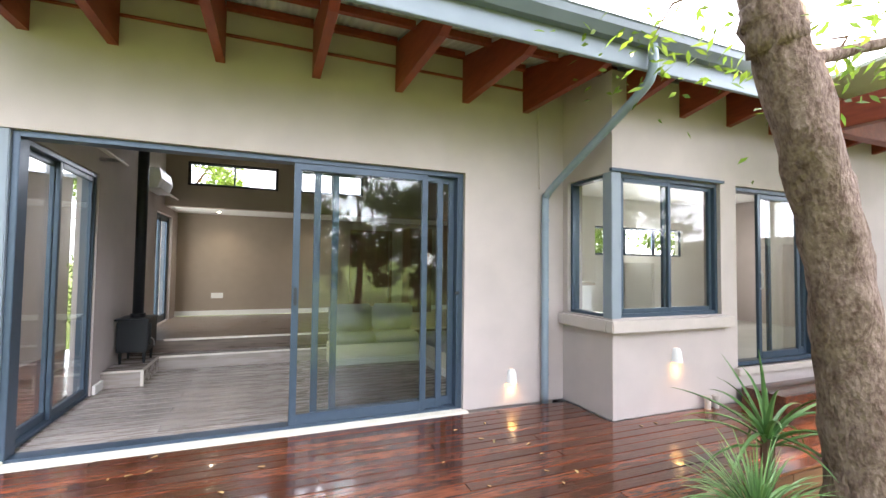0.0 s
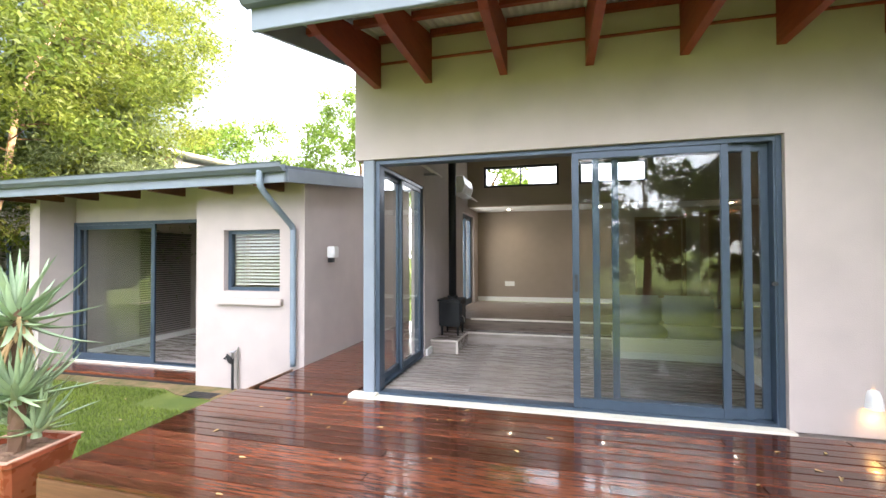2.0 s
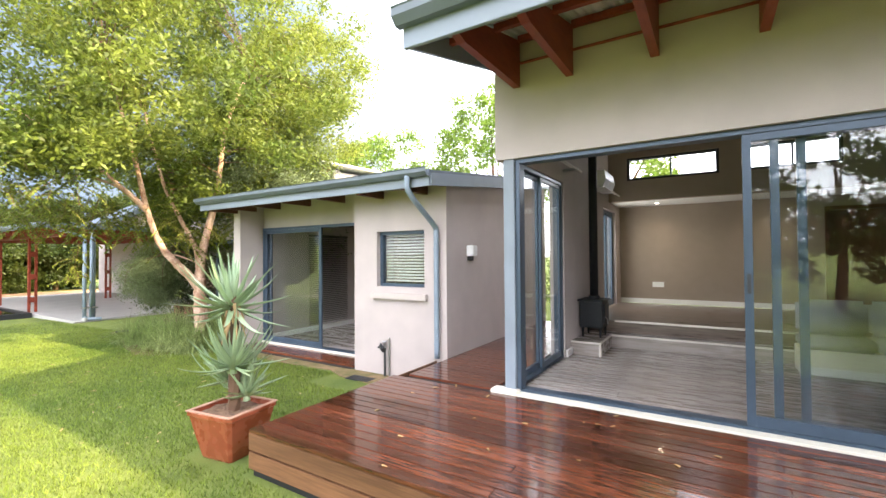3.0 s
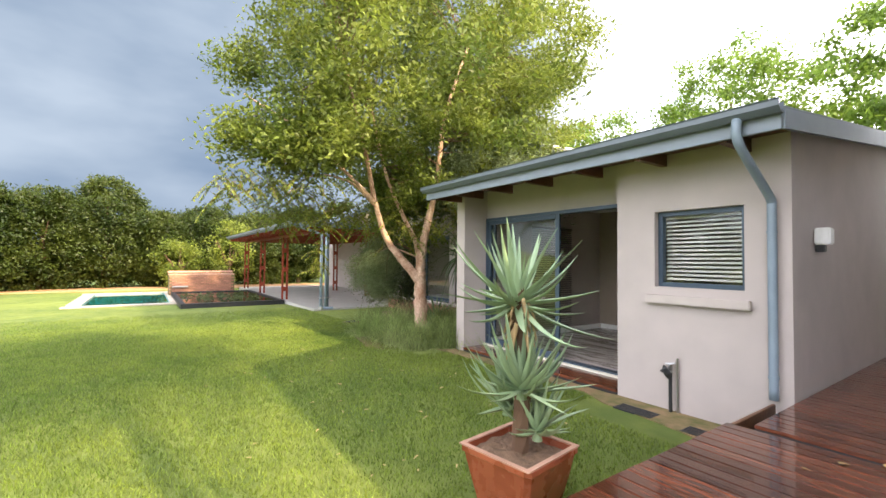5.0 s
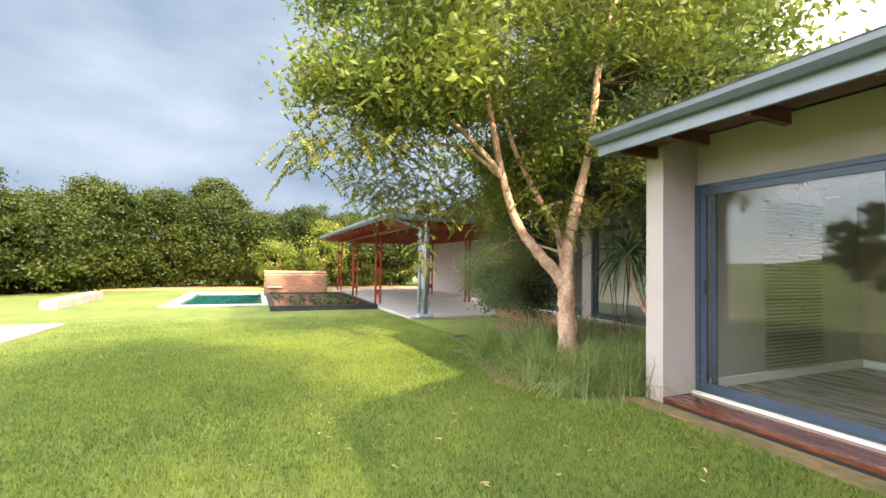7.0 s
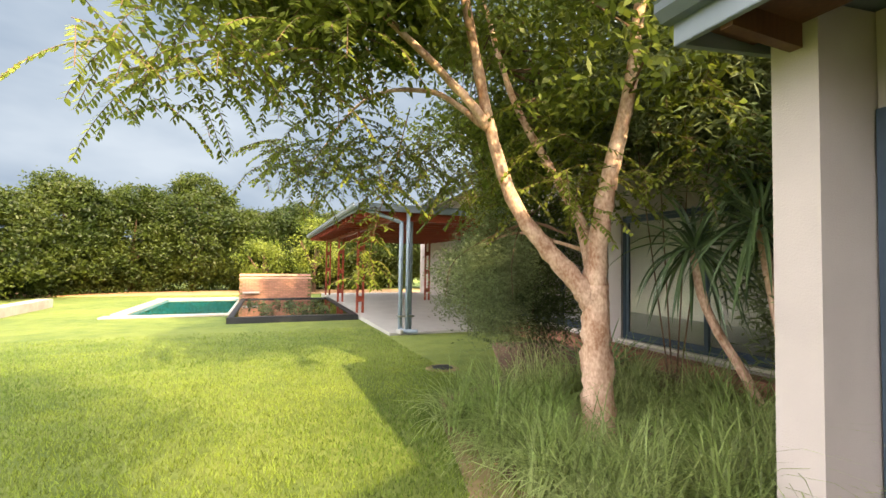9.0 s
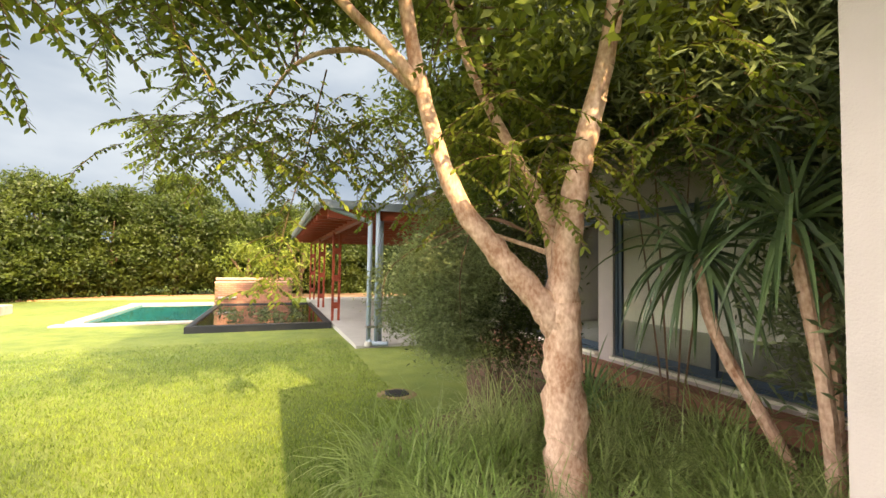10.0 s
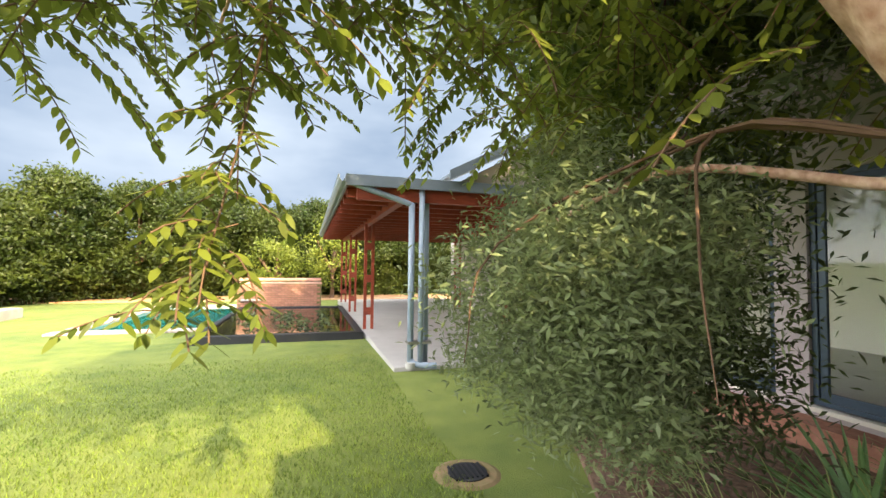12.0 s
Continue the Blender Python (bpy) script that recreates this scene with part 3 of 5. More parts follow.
for y0 in (4.62, 5.54):
    part("seat_cushion", box(2.40, y0, 0.292, 3.03, y0 + 0.9, 0.44, 0.03), M_CUSHION, bench, smooth=True)
    part("back_cushion", box(2.88, y0, 0.44, 3.03, y0 + 0.9, 0.84, 0.04), M_CUSHION, bench, smooth=True)
stove = thing("wood_stove", -1.3, 6.75, 0.185, "black iron wood stove with a tall flue on the hearth", "stove")
part("body", box(-1.47, 6.56, 0.33, -1.14, 6.98, 0.72, 0.012), M_IRON, stove)
part("top_plate", box(-1.49, 6.53, 0.72, -1.12, 7.0, 0.745, 0.006), M_IRON, stove)
part("stove_door", box(-1.14, 6.62, 0.40, -1.12, 6.92, 0.68, 0.006), M_IRON, stove)
part("handle", tube([(-1.115, 6.62, 0.5), (-1.08, 6.60, 0.47), (-1.075, 6.6, 0.40)], 0.007, 6), M_STEEL, stove, "steel handle")
for x, y in ((-1.43, 6.6), (-1.18, 6.6), (-1.43, 6.94), (-1.18, 6.94)):
    part("leg", tube([(x, y, 0.186), (x, y, 0.34)], [0.013, 0.022], 8), M_IRON, stove)
part("flue", tube([(-1.3, 6.77, 0.74), (-1.3, 6.77, 3.98)], 0.062, 16), M_IRON, stove, "black steel flue pipe", smooth=True)
part("flue_collar", tube([(-1.3, 6.77, 0.744), (-1.3, 6.77, 0.79)], 0.085, 16), M_IRON, stove)
ac = thing("air_conditioner", -1.4, 8.2, 2.5, "white wall-mounted air conditioner high in the corner", "air conditioner")
part("body", prism([(-1.5, 2.55), (-1.5, 2.85), (-1.30, 2.85), (-1.27, 2.70), (-1.32, 2.55)], 7.6, 8.4, "y"), M_ACWHITE, ac)
part("vent_flap", box(-1.34, 7.64, 2.545, -1.28, 8.36, 2.56, 0.003), M_WHITE, ac)
for y0, y1 in ((4.5, 6.1), (8.3, 9.9)):
    rod = thing("curtain_rod", -1.42, y0, 2.55, "pale double curtain rod on brackets", "curtain rod")
    part("rod", tube([(-1.38, y0, 2.6), (-1.38, y1, 2.6)], 0.014, 8), M_NOSE, rod)
    part("rod", tube([(-1.30, y0, 2.56), (-1.30, y1, 2.56)], 0.014, 8), M_NOSE, rod)
    for y in (y0 + 0.2, y1 - 0.2):
        part("bracket", box(-1.5, y - 0.012, 2.55, -1.29, y + 0.012, 2.585, 0.003), M_STEEL, rod)
for x, y in ((-0.7, 9.6), (1.2, 9.6), (3.6, 9.6)):
    li = new("downlight_beam", bpy.data.lights.new("downlight_beam", "SPOT"))
    li.data.energy, li.data.color, li.data.shadow_soft_size = 4, (1.0, 0.86, 0.66), 0.03
    li.data.spot_size, li.data.spot_blend = radians(140), 0.9
    li.location = (x, y, 2.43)
    dl = thing("downlight", x, y, 2.45, "small lit recessed ceiling downlight", "downlight")
    part("ring", tube([(x, y, 2.440), (x, y, 2.452)], 0.045, 14), M_WHITE, dl)
    part("lens", tube([(x, y, 2.436), (x, y, 2.441)], 0.03, 12), M_DOWN, dl)
for x, y in ((4.6, 5.2), (6.2, 5.2), (7.8, 5.2)):
    li = new("downlight_beam", bpy.data.lights.new("downlight_beam", "SPOT"))
    li.data.energy, li.data.color, li.data.shadow_soft_size = 2.5, (1.0, 0.95, 0.86), 0.03
    li.data.spot_size, li.data.spot_blend = radians(150), 0.9
    li.location = (x, y, 2.83)
    dl = thing("downlight", x, y, 2.85, "small lit recessed kitchen downlight", "downlight")
    part("ring", tube([(x, y, 2.840), (x, y, 2.852)], 0.05, 14), M_WHITE, dl)
    part("lens", tube([(x, y, 2.836), (x, y, 2.841)], 0.035, 12), M_DOWN, dl)
sock = thing("wall_socket", -0.75, 10.19, 0.8, "white wall socket plate on the back wall", "socket")
part("plate", box(-0.86, 10.185, 0.72, -0.64, 10.2, 0.83, 0.004), M_WHITE, sock)

# kitchen bay
bayw = thing("window_bay", 4.0, 3.5, 0.96, "dark-framed corner window of the kitchen bay", "window", kind="structure")
part("window_frame", frame_ring("x", 3.44, 0.1, 3.41, 4.81, 0.96, 2.38, 0.04), M_ALU, bayw)
sash("x", 3.45, 3.45, 4.13, 1.0, 2.34, bayw, 0.04, 0.045)
sash("x", 3.48, 4.05, 4.77, 1.0, 2.34, bayw, 0.04, 0.045)
part("corner_post", box(3.29, 3.395, 0.96, 3.41, 3.52, 2.38, 0.005), M_FASCIA, bayw, "pale blue-grey corner post")
part("window_frame", frame_ring("y", 3.34, 0.1, 3.52, 4.07, 0.96, 2.38, 0.03), M_ALU, bayw)
pane("y", 3.39, 3.55, 4.04, 0.99, 2.35, bayw)
part("sill", box(3.22, 3.31, 0.83, 4.90, 3.405, 0.945, 0.01), M_SILL, bayw, "plastered window sill")
part("sill", box(3.22, 3.405, 0.83, 3.305, 4.14, 0.945, 0.01), M_SILL, bayw, "plastered window sill")
part("head_trim", box(3.27, 3.37, 2.38, 4.84, 3.405, 2.41), M_ALU, bayw)
kd = thing("sliding_door_kitchen", 5.8, 3.5, 0.37, "dark-framed sliding kitchen door standing half open", "sliding door", kind="structure")
part("door_frame", frame_ring("x", 3.44, 0.12, 5.06, 6.55, 0.37, 2.38, 0.045), M_ALU, kd)
ks = sash("x", 3.46, 5.52, 6.30, 0.42, 2.33, kd)
part("handle", tube([(5.545, 3.45, 1.22), (5.545, 3.43, 1.24), (5.545, 3.43, 1.40), (5.545, 3.45, 1.42)], 0.009, 8), M_STEEL, ks, "steel pull handle")
sash("x", 3.51, 5.78, 6.50, 0.42, 2.33, kd)
part("sill", box(5.0, 3.34, 0.30, 6.6, 3.45, 0.37, 0.006), M_SILL, kd)
kw = thing("window_strip", 7.4, 7.0, 1.7, "dark-framed strip window over the kitchen wall", "window", kind="structure")
for a0, a1 in ((6.2, 7.0), (7.0, 7.8), (7.8, 8.6)):
    sash("x", 7.0, a0, a1, 1.70, 2.28, kw, 0.04, 0.04)
counter = thing("kitchen_counter", 4.2, 5.6, 0.37, "white kitchen counter with a pale top", "counter")
part("body", box(3.52, 4.6, 0.37, 4.1, 6.9, 1.22, 0.006), M_WHITE, counter)
part("worktop", box(3.51, 4.58, 1.22, 4.14, 6.92, 1.26, 0.006), M_CONC, counter)
oven = thing("wall_cabinet", 3.8, 6.6, 1.8, "white wall cabinet with a dark oven front", "cabinet")
part("body", box(3.52, 5.8, 1.75, 3.9, 6.9, 2.5, 0.006), M_WHITE, oven)
part("front", box(3.9, 6.0, 1.8, 3.91, 6.6, 2.2, 0.003), M_DARK, oven)
fr = thing("white_fridge", 7.2, 6.5, 0.37, "tall white fridge behind the kitchen door", "fridge")
part("body", box(6.9, 6.2, 0.37, 7.6, 6.9, 1.55, 0.012), M_WHITE, fr)
part("door", box(6.9, 6.17, 0.40, 7.6, 6.2, 1.54, 0.008), M_WHITE, fr)


def wall_lamp(x, y, z, lit):
    """A half-cone plaster wall light that shines down."""
    t = thing("wall_light", x, y, z, "small cream half-cone wall light" + (", lit warm below" if lit else ""), "wall light")
    bm = bmesh.new()
    rings = []
    for zz, r in ((-0.06, 0.058), (0.04, 0.048), (0.075, 0.036), (0.085, 0.01)):
        rings.append([bm.verts.new((x + r * math.cos(a), y - abs(r * math.sin(a)) * 1.25, z + zz)) for a in lerp_list(0, math.pi, 11)])
    for a, b in zip(rings, rings[1:]):
        for k in range(10):
            bm.faces.new((a[k], a[k + 1], b[k + 1], b[k]))
    part("shade", bm, M_ACWHITE, t, smooth=True)
    part("bulb", tube([(x, y - 0.03, z - 0.05), (x, y - 0.03, z - 0.01)], 0.02, 8), M_BULB if lit else M_WHITE, t)
    if lit:
        li = new("lamp_glow", bpy.data.lights.new("lamp_glow", "SPOT"))
        li.data.energy, li.data.color, li.data.shadow_soft_size = 0.45, (1.0, 0.55, 0.2), 0.02
        li.data.spot_size, li.data.spot_blend = radians(110), 0.8
        li.matrix_world = look((x, y - 0.045, z - 0.065), (x, y - 0.06, z - 1))


wall_lamp(2.64, 4.15, 0.29, True)
wall_lamp(4.12, 3.40, 0.56, True)
lamp = thing("wall_lantern", -2.87, 5.68, 1.42, "small white box lantern on the annex side wall", "wall light")
part("shade", box(-2.86, 5.60, 1.40, -2.74, 5.74, 1.56, 0.012), M_ACWHITE, lamp)
part("base", box(-2.86, 5.63, 1.33, -2.79, 5.71, 1.40, 0.006), M_DARK, lamp)
stub = thing("pipe_stubs", 4.55, 3.36, 0, "two pale capped pipe stubs at the wall foot", "pipe")
for x in (4.50, 4.62):
    part("pipe", tube([(x, 3.34, 0), (x, 3.34, 0.10), (x, 3.34, 0.101), (x, 3.34, 0.13)], [0.03, 0.03, 0.042, 0.042], 12), M_SILL, stub)
kstep = thing("kitchen_step", 5.8, 3.1, 0, "dark red timber step below the kitchen door", "step")
part("tread", box(5.0, 2.9, 0.0, 6.8, 3.33, 0.19, 0.008), M_DECK, kstep)

# ---------------------------------------------------------------- annex
AS = 0.12


def annex_z(y):
    return 2.44 + AS * (y - 4.5)


hole_wall("wall_annex_front", "x", 5.06, 0.22, -4.58, -2.87, -0.5, (annex_z(5.06) - 0.02,) * 2, [(-4.12, -3.24, 0.95, 1.78)], M_PLASTER, "taupe plastered annex wall with a small window")
hole_wall("wall_annex_side", "y", -3.09, 0.22, 5.28, 9.2, -0.5, (annex_z(5.28) - 0.02, annex_z(9.2) - 0.02), [], M_PLASTER, "taupe plastered annex side wall")
hole_wall("wall_annex_return", "y", -4.58, 0.2, 5.28, 5.60, -0.5, (annex_z(5.28) - 0.02, annex_z(5.6) - 0.02), [], M_PLASTER, "plastered return beside the sliding door")
hole_wall("wall_annex_door", "x", 5.60, 0.2, -7.605, -4.38, -0.5, (annex_z(5.6) - 0.02,) * 2, [(-7.60, -4.58, -0.27, 2.0)], M_PLASTER, "plaster lintel over the sliding door")
hole_wall("wall_annex_fin", "y", -7.83, 0.22, 5.07, 9.2, -0.5, (annex_z(5.07) - 0.02, annex_z(9.2) - 0.02), [], M_PLASTER, "plastered fin wall at the annex end")
hole_wall("wall_annex_back", "x", 9.0, 0.2, -7.605, -3.09, -0.5, (annex_z(9.0) - 0.02,) * 2, [], M_INT, "plain annex room back wall")
tagged(finish("floor_annex", box(-7.605, 5.58, -0.5, -3.09, 9.0, -0.28), M_FLOOR), "dark plank floor of the annex room", "floor", kind="structure")
tagged(finish("ceiling_annex", box(-7.605, 5.8, 2.35, -3.09, 9.0, 2.40), M_WHITE), "white annex ceiling", "ceiling", kind="structure")
tagged(finish("wall_annex_inner", box(-4.38, 5.8, -0.28, -4.30, 9.0, 2.35), M_INT), "plain inner wall of the annex room", "wall", kind="structure")
for a in ((-7.605, 8.97, -0.28, -4.38, 9.0, -0.18), (-7.605, 5.8, -0.28, -7.55, 8.97, -0.18), (-4.41, 5.8, -0.28, -4.38, 8.97, -0.18)):
    tagged(finish("baseboard", box(*a, 0.004), M_WHITE), "white painted skirting", "baseboard", kind="structure")
porch = thing("porch_step", -6.1, 5.3, -0.4, "dark wet timber strip before the annex door", "step")
part("base", box(-7.60, 5.06, -0.5, -4.59, 5.59, -0.345), M_DARK, porch)
for i in range(5):
    part("board", box(-7.60, 5.05 + i * 0.108, -0.345, -4.59, 5.05 + i * 0.108 + 0.102, -0.31, 0.004), M_DECK, porch)

aroof = thing("annex_roof", -5.5, 4.5, 2.3, "low grey annex roof with fascia and gutter", "roof", kind="structure")
part("roof_sheet", prism([(4.46, annex_z(4.46)), (9.4, annex_z(9.4)), (9.4, annex_z(9.4) + 0.05), (4.46, annex_z(4.46) + 0.05)], -7.93, -2.78), M_GUTTER, aroof)
part("fascia", box(-7.95, 4.47, 2.285, -2.76, 4.51, 2.43, 0.004), M_FASCIA, aroof, "pale blue-grey fascia board")
part("verge_board", prism([(4.51, 2.29), (9.4, 2.86), (9.4, 3.04), (4.51, 2.45)], -2.78, -2.745), M_FASCIA, aroof)
part("verge_board", prism([(4.51, 2.29), (9.4, 2.86), (9.4, 3.04), (4.51, 2.45)], -7.95, -7.915), M_FASCIA, aroof)
part("gutter", prism(gutter_profile(4.465, 2.40, 0.11, 0.09), -7.97, -2.74), M_GUTTER, aroof, "dark grey gutter")
part("soffit_board", box(-7.91, 4.52, 2.395, -2.79, 5.05, 2.42), M_DOORWOOD, aroof)
for x in (-7.7, -7.1, -6.4, -5.6, -4.8, -4.0, -3.2):
    part("rafter", box(x - 0.03, 4.52, 2.27, x + 0.03, 5.055, 2.394), M_DOORWOOD, aroof)
adp = thing("downpipe", -3.0, 4.99, -0.38, "grey round downpipe at the annex corner", "downpipe")
path = curve([(-3.05, 4.41, 2.42), (-3.05, 4.41, 2.28), (-3.04, 4.5, 2.16), (-3.01, 4.88, 1.88), (-3.0, 4.99, 1.78), (-3.0, 5.0, 1.65), (-3.0, 5.0, 0.6), (-3.0, 5.0, 0.0)], 6)
part("pipe", round_pipe(path, 0.038), M_PIPE, adp, smooth=True)
for z in (0.2, 1.5):
    strap(-3.0, 5.0, z, 0.038, adp)

awin = thing("window_annex", -3.7, 5.1, 0.95, "small dark-framed window with a pale slatted blind", "window", kind="structure")
part("window_frame", frame_ring("x", 5.14, 0.08, -4.12, -3.24, 0.95, 1.78, 0.05), M_ALU, awin)
pane("x", 5.17, -4.08, -3.28, 0.99, 1.74, awin)
part("sill", box(-4.20, 4.99, 0.77, -3.18, 5.14, 0.86, 0.008), M_SILL, awin, "plastered window sill")


def blind(x0, x1, y, z0, z1, material, label, axis="x"):
    b = thing("venetian_blind", (x0 + x1) / 2 if axis == "x" else y, y if axis == "x" else (x0 + x1) / 2, z0, label, "blind")
    n = int((z1 - z0) / 0.045)
    if axis == "x":
        slat = part("slat", prism([(y - 0.018, z1 - 0.040), (y + 0.018, z1 - 0.018), (y + 0.018, z1 - 0.015), (y - 0.018, z1 - 0.037)], x0, x1, "x"), material, b)
        part("head_rail", box(x0, y - 0.02, z1 - 0.012, x1, y + 0.02, z1 + 0.02), material, b)
    else:
        slat = part("slat", prism([(y - 0.018, z1 - 0.040), (y + 0.018, z1 - 0.018), (y + 0.018, z1 - 0.015), (y - 0.018, z1 - 0.037)], x0, x1, "y"), material, b)
        part("head_rail", box(y - 0.02, x0, z1 - 0.012, y + 0.02, x1, z1 + 0.02), material, b)
    for i in range(1, n):
        s = new("slat", slat.data)
        s.parent = b
        s.location = slat.location + Vector((0, 0, -0.045 * i))


blind(-4.07, -3.29, 5.24, 0.99, 1.74, M_BLIND, "pale slatted blind lowered in the small window")
blind(6.7, 7.9, -7.52, -0.15, 1.9, M_BLIND2, "dark slatted blind lowered on the room's end wall", "y")
gd = thing("sliding_door_annex", -6.1, 5.6, -0.27, "blue-grey sliding glass door of the annex, half open", "sliding door", kind="structure")
part("door_frame", frame_ring("x", 5.56, 0.14, -7.60, -4.58, -0.30, 2.0, 0.05, 0.035), M_ALU, gd)
s = sash("x", 5.575, -7.55, -5.90, -0.265, 1.95, gd, 0.07, 0.09)
part("handle", box(-7.50, 5.56, 0.78, -7.47, 5.576, 0.94, 0.003), M_DARK, s)
sash("x", 5.62, -7.46, -5.96, -0.265, 1.95, gd, 0.06, 0.08)
part("sill", box(-7.60, 5.50, -0.31, -4.59, 5.56, -0.285), M_CREAM, gd, "pale threshold strip")
tap = thing("garden_tap", -3.92, 5.0, -0.38, "dark garden tap on a standpipe with a hose fitting", "tap")
part("standpipe", tube([(-3.92, 5.0, -0.39), (-3.92, 5.0, 0.06)], 0.018, 10), M_DARK, tap)
part("standpipe", tube([(-3.86, 5.03, -0.39), (-3.86, 5.03, 0.2)], 0.012, 8), M_STEEL, tap)
part("valve", tube([(-3.92, 4.98, 0.0), (-3.93, 4.95, 0.05), (-3.95, 4.93, 0.1), (-3.96, 4.90, 0.06)], [0.03, 0.036, 0.03, 0.022], 10), M_DARK, tap)
part("handle", tube([(-3.97, 5.0, 0.13), (-3.87, 5.0, 0.15)], 0.012, 8), M_STEEL, tap)
part("union", tube([(-3.92, 5.0, 0.05), (-3.92, 5.0, 0.13)], 0.026, 8), M_STEEL, tap)
for x0, y0 in ((-4.35, 4.62), (-3.6, 4.55)):
    gr = thing("drain_grate", x0, y0, -0.38, "dark metal drain grate in the lawn edge", "drain")
    for i in range(6):
        part("bar", box(x0, y0 + i * 0.035, -0.385, x0 + 0.42, y0 + 0.018 + i * 0.035, -0.362), M_DARK, gr)

# floor planks of the lounge
pl_cache = {}
y, r = 4.35, 0
while y < 6.95:
    for a, b in zip((-1.49, *((0.2, 1.9), (-0.6, 1.1), (0.7, 2.4))[r % 3]), (*((0.2, 1.9), (-0.6, 1.1), (0.7, 2.4))[r % 3], 3.04)):
        ln = round(b - a - 0.003, 3)
        if ln not in pl_cache:
            bm = box(0, 0, -0.016, ln, 0.177, 0, 0.0015)
            pl_cache[ln] = bpy.data.meshes.new("plank")
            bm.to_mesh(pl_cache[ln])
            bm.free()
            pl_cache[ln].materials.append(M_FLOOR)
        o = new("plank", pl_cache[ln])
        o.parent = floor
        o.location = (a, y, -0.001)
    y += 0.18
    r += 1


# ---------------------------------------------------------------- wing, patio, pool
hole_wall("wall_wing", "x", 8.2, 0.22, -15.9, -8.3, -0.6, (3.75, 3.75), [(-15.3, -12.42, -0.10, 2.0), (-12.12, -9.1, -0.10, 2.0), (-14.8, -13.4, 2.75, 3.3)], M_PLASTER, "plastered garden wall of the wing")
hole_wall("wall_wing_end", "y", -8.5, 0.2, 8.42, 12.0, -0.6, (3.7, 3.85), [], M_PLASTER, "plain end wall of the wing")
hole_wall("wall_wing_far", "y", -15.9, 0.2, 8.42, 12.0, -0.6, (3.7, 3.85), [], M_PLASTER, "plain far wall of the wing")
tagged(finish("wall_wing_back", box(-15.7, 11.8, -0.6, -8.5, 12.0, 3.8), M_CREAM), "pale back wall inside the wing", "wall", kind="structure")
tagged(finish("floor_wing", box(-15.7, 8.4, -0.5, -8.5, 11.8, -0.11), M_SLAB), "tiled wing floor", "floor", kind="structure")
tagged(finish("ceiling_wing", box(-15.7, 8.42, 3.5, -8.5, 11.8, 3.6), M_WHITE), "white wing ceiling", "ceiling", kind="structure")
wroof = thing("wing_roof", -12.2, 7.6, 3.7, "grey metal wing roof with a dark gutter", "roof", kind="structure")
part("roof_sheet", prism([(7.5, 3.78), (12.3, 3.98), (12.3, 4.03), (7.5, 3.83)], -16.2, -8.0), M_SHEET, wroof)
part("fascia", box(-16.2, 7.46, 3.62, -8.0, 7.5, 3.84, 0.004), M_FASCIA, wroof)
part("gutter", prism(gutter_profile(7.455, 3.72, 0.12, 0.1), -16.2, -8.0), M_GUTTER, wroof)
for i in range(10):
    x = -15.8 + i * 0.82
    part("rafter", prism([(7.5, 3.62), (8.19, 3.66), (8.19, 3.88), (7.5, 3.76)], x - 0.03, x + 0.03), M_REDWOOD, wroof)
plinth = thing("wing_plinth", -12, 8.1, -0.6, "brown brick plinth below the wing's glazing", "plinth", kind="structure")
part("paving", box(-15.9, 7.9, -0.7, -8.3, 8.195, -0.20, 0.01), M_BRICK, plinth)
for a0, a1 in ((-15.3, -12.42), (-12.12, -9.1)):
    w = thing("sliding_door_wing", (a0 + a1) / 2, 8.25, -0.1, "wide dark-framed glass sliding door of the wing", "sliding door", kind="structure")
    part("door_frame", frame_ring("x", 8.24, 0.12, a0, a1, -0.10, 2.0, 0.05, 0.04), M_ALU, w)
    m = (a0 + a1) / 2
    sash("x", 8.26, a0 + 0.05, m + 0.04, -0.06, 1.95, w, 0.065, 0.08)
    sash("x", 8.30, m - 0.04, a1 - 0.05, -0.06, 1.95, w, 0.065, 0.08)
    part("sill", box(a0, 8.12, -0.14, a1, 8.24, -0.10, 0.005), M_CREAM, w, "pale sill strip")
w = thing("window_wing", -14.1, 8.25, 2.75, "high dark-framed window under the eave", "window", kind="structure")
part("window_frame", frame_ring("x", 8.24, 0.1, -14.8, -13.4, 2.75, 3.3, 0.05), M_ALU, w)
pane("x", 8.28, -14.76, -13.44, 2.79, 3.26, w)

tagged(finish("patio_slab", box(-29.5, 5.1, -0.8, -15.9, 10.5, -0.45, 0.01), M_SLAB), "smooth pale grey patio slab", "patio", kind="structure")
hole_wall("wall_patio", "x", 10.5, 0.2, -29.5, -15.9, -0.6, (2.3, 2.3), [(-22, -17, -0.42, 1.9)], M_PLASTER, "plastered wall at the back of the patio")
pav = thing("patio_roof", -22, 4.4, 2.2, "flat patio roof with red timber beams on paired posts", "patio roof", kind="structure")
part("roof_sheet", box(-28.7, 4.36, 2.40, -15.85, 10.6, 2.45), M_SHEET, pav)
part("fascia", box(-15.87, 4.34, 2.31, -15.82, 8.15, 2.48, 0.004), M_GUTTER, pav, "dark blue-grey fascia")
part("fascia", box(-28.7, 4.32, 2.31, -15.82, 4.36, 2.48, 0.004), M_GUTTER, pav, "dark blue-grey fascia")
part("gutter", prism(gutter_profile(4.318, 2.36, 0.1, 0.09), -28.7, -15.8), M_FASCIA, pav)
part("ceiling_board", box(-28.6, 4.37, 2.36, -15.9, 10.5, 2.395), M_REDWOOD, pav)
part("beam", box(-16.05, 4.5, 2.12, -15.93, 8.15, 2.355, 0.005), M_REDWOOD, pav, "orange-red timber beam")
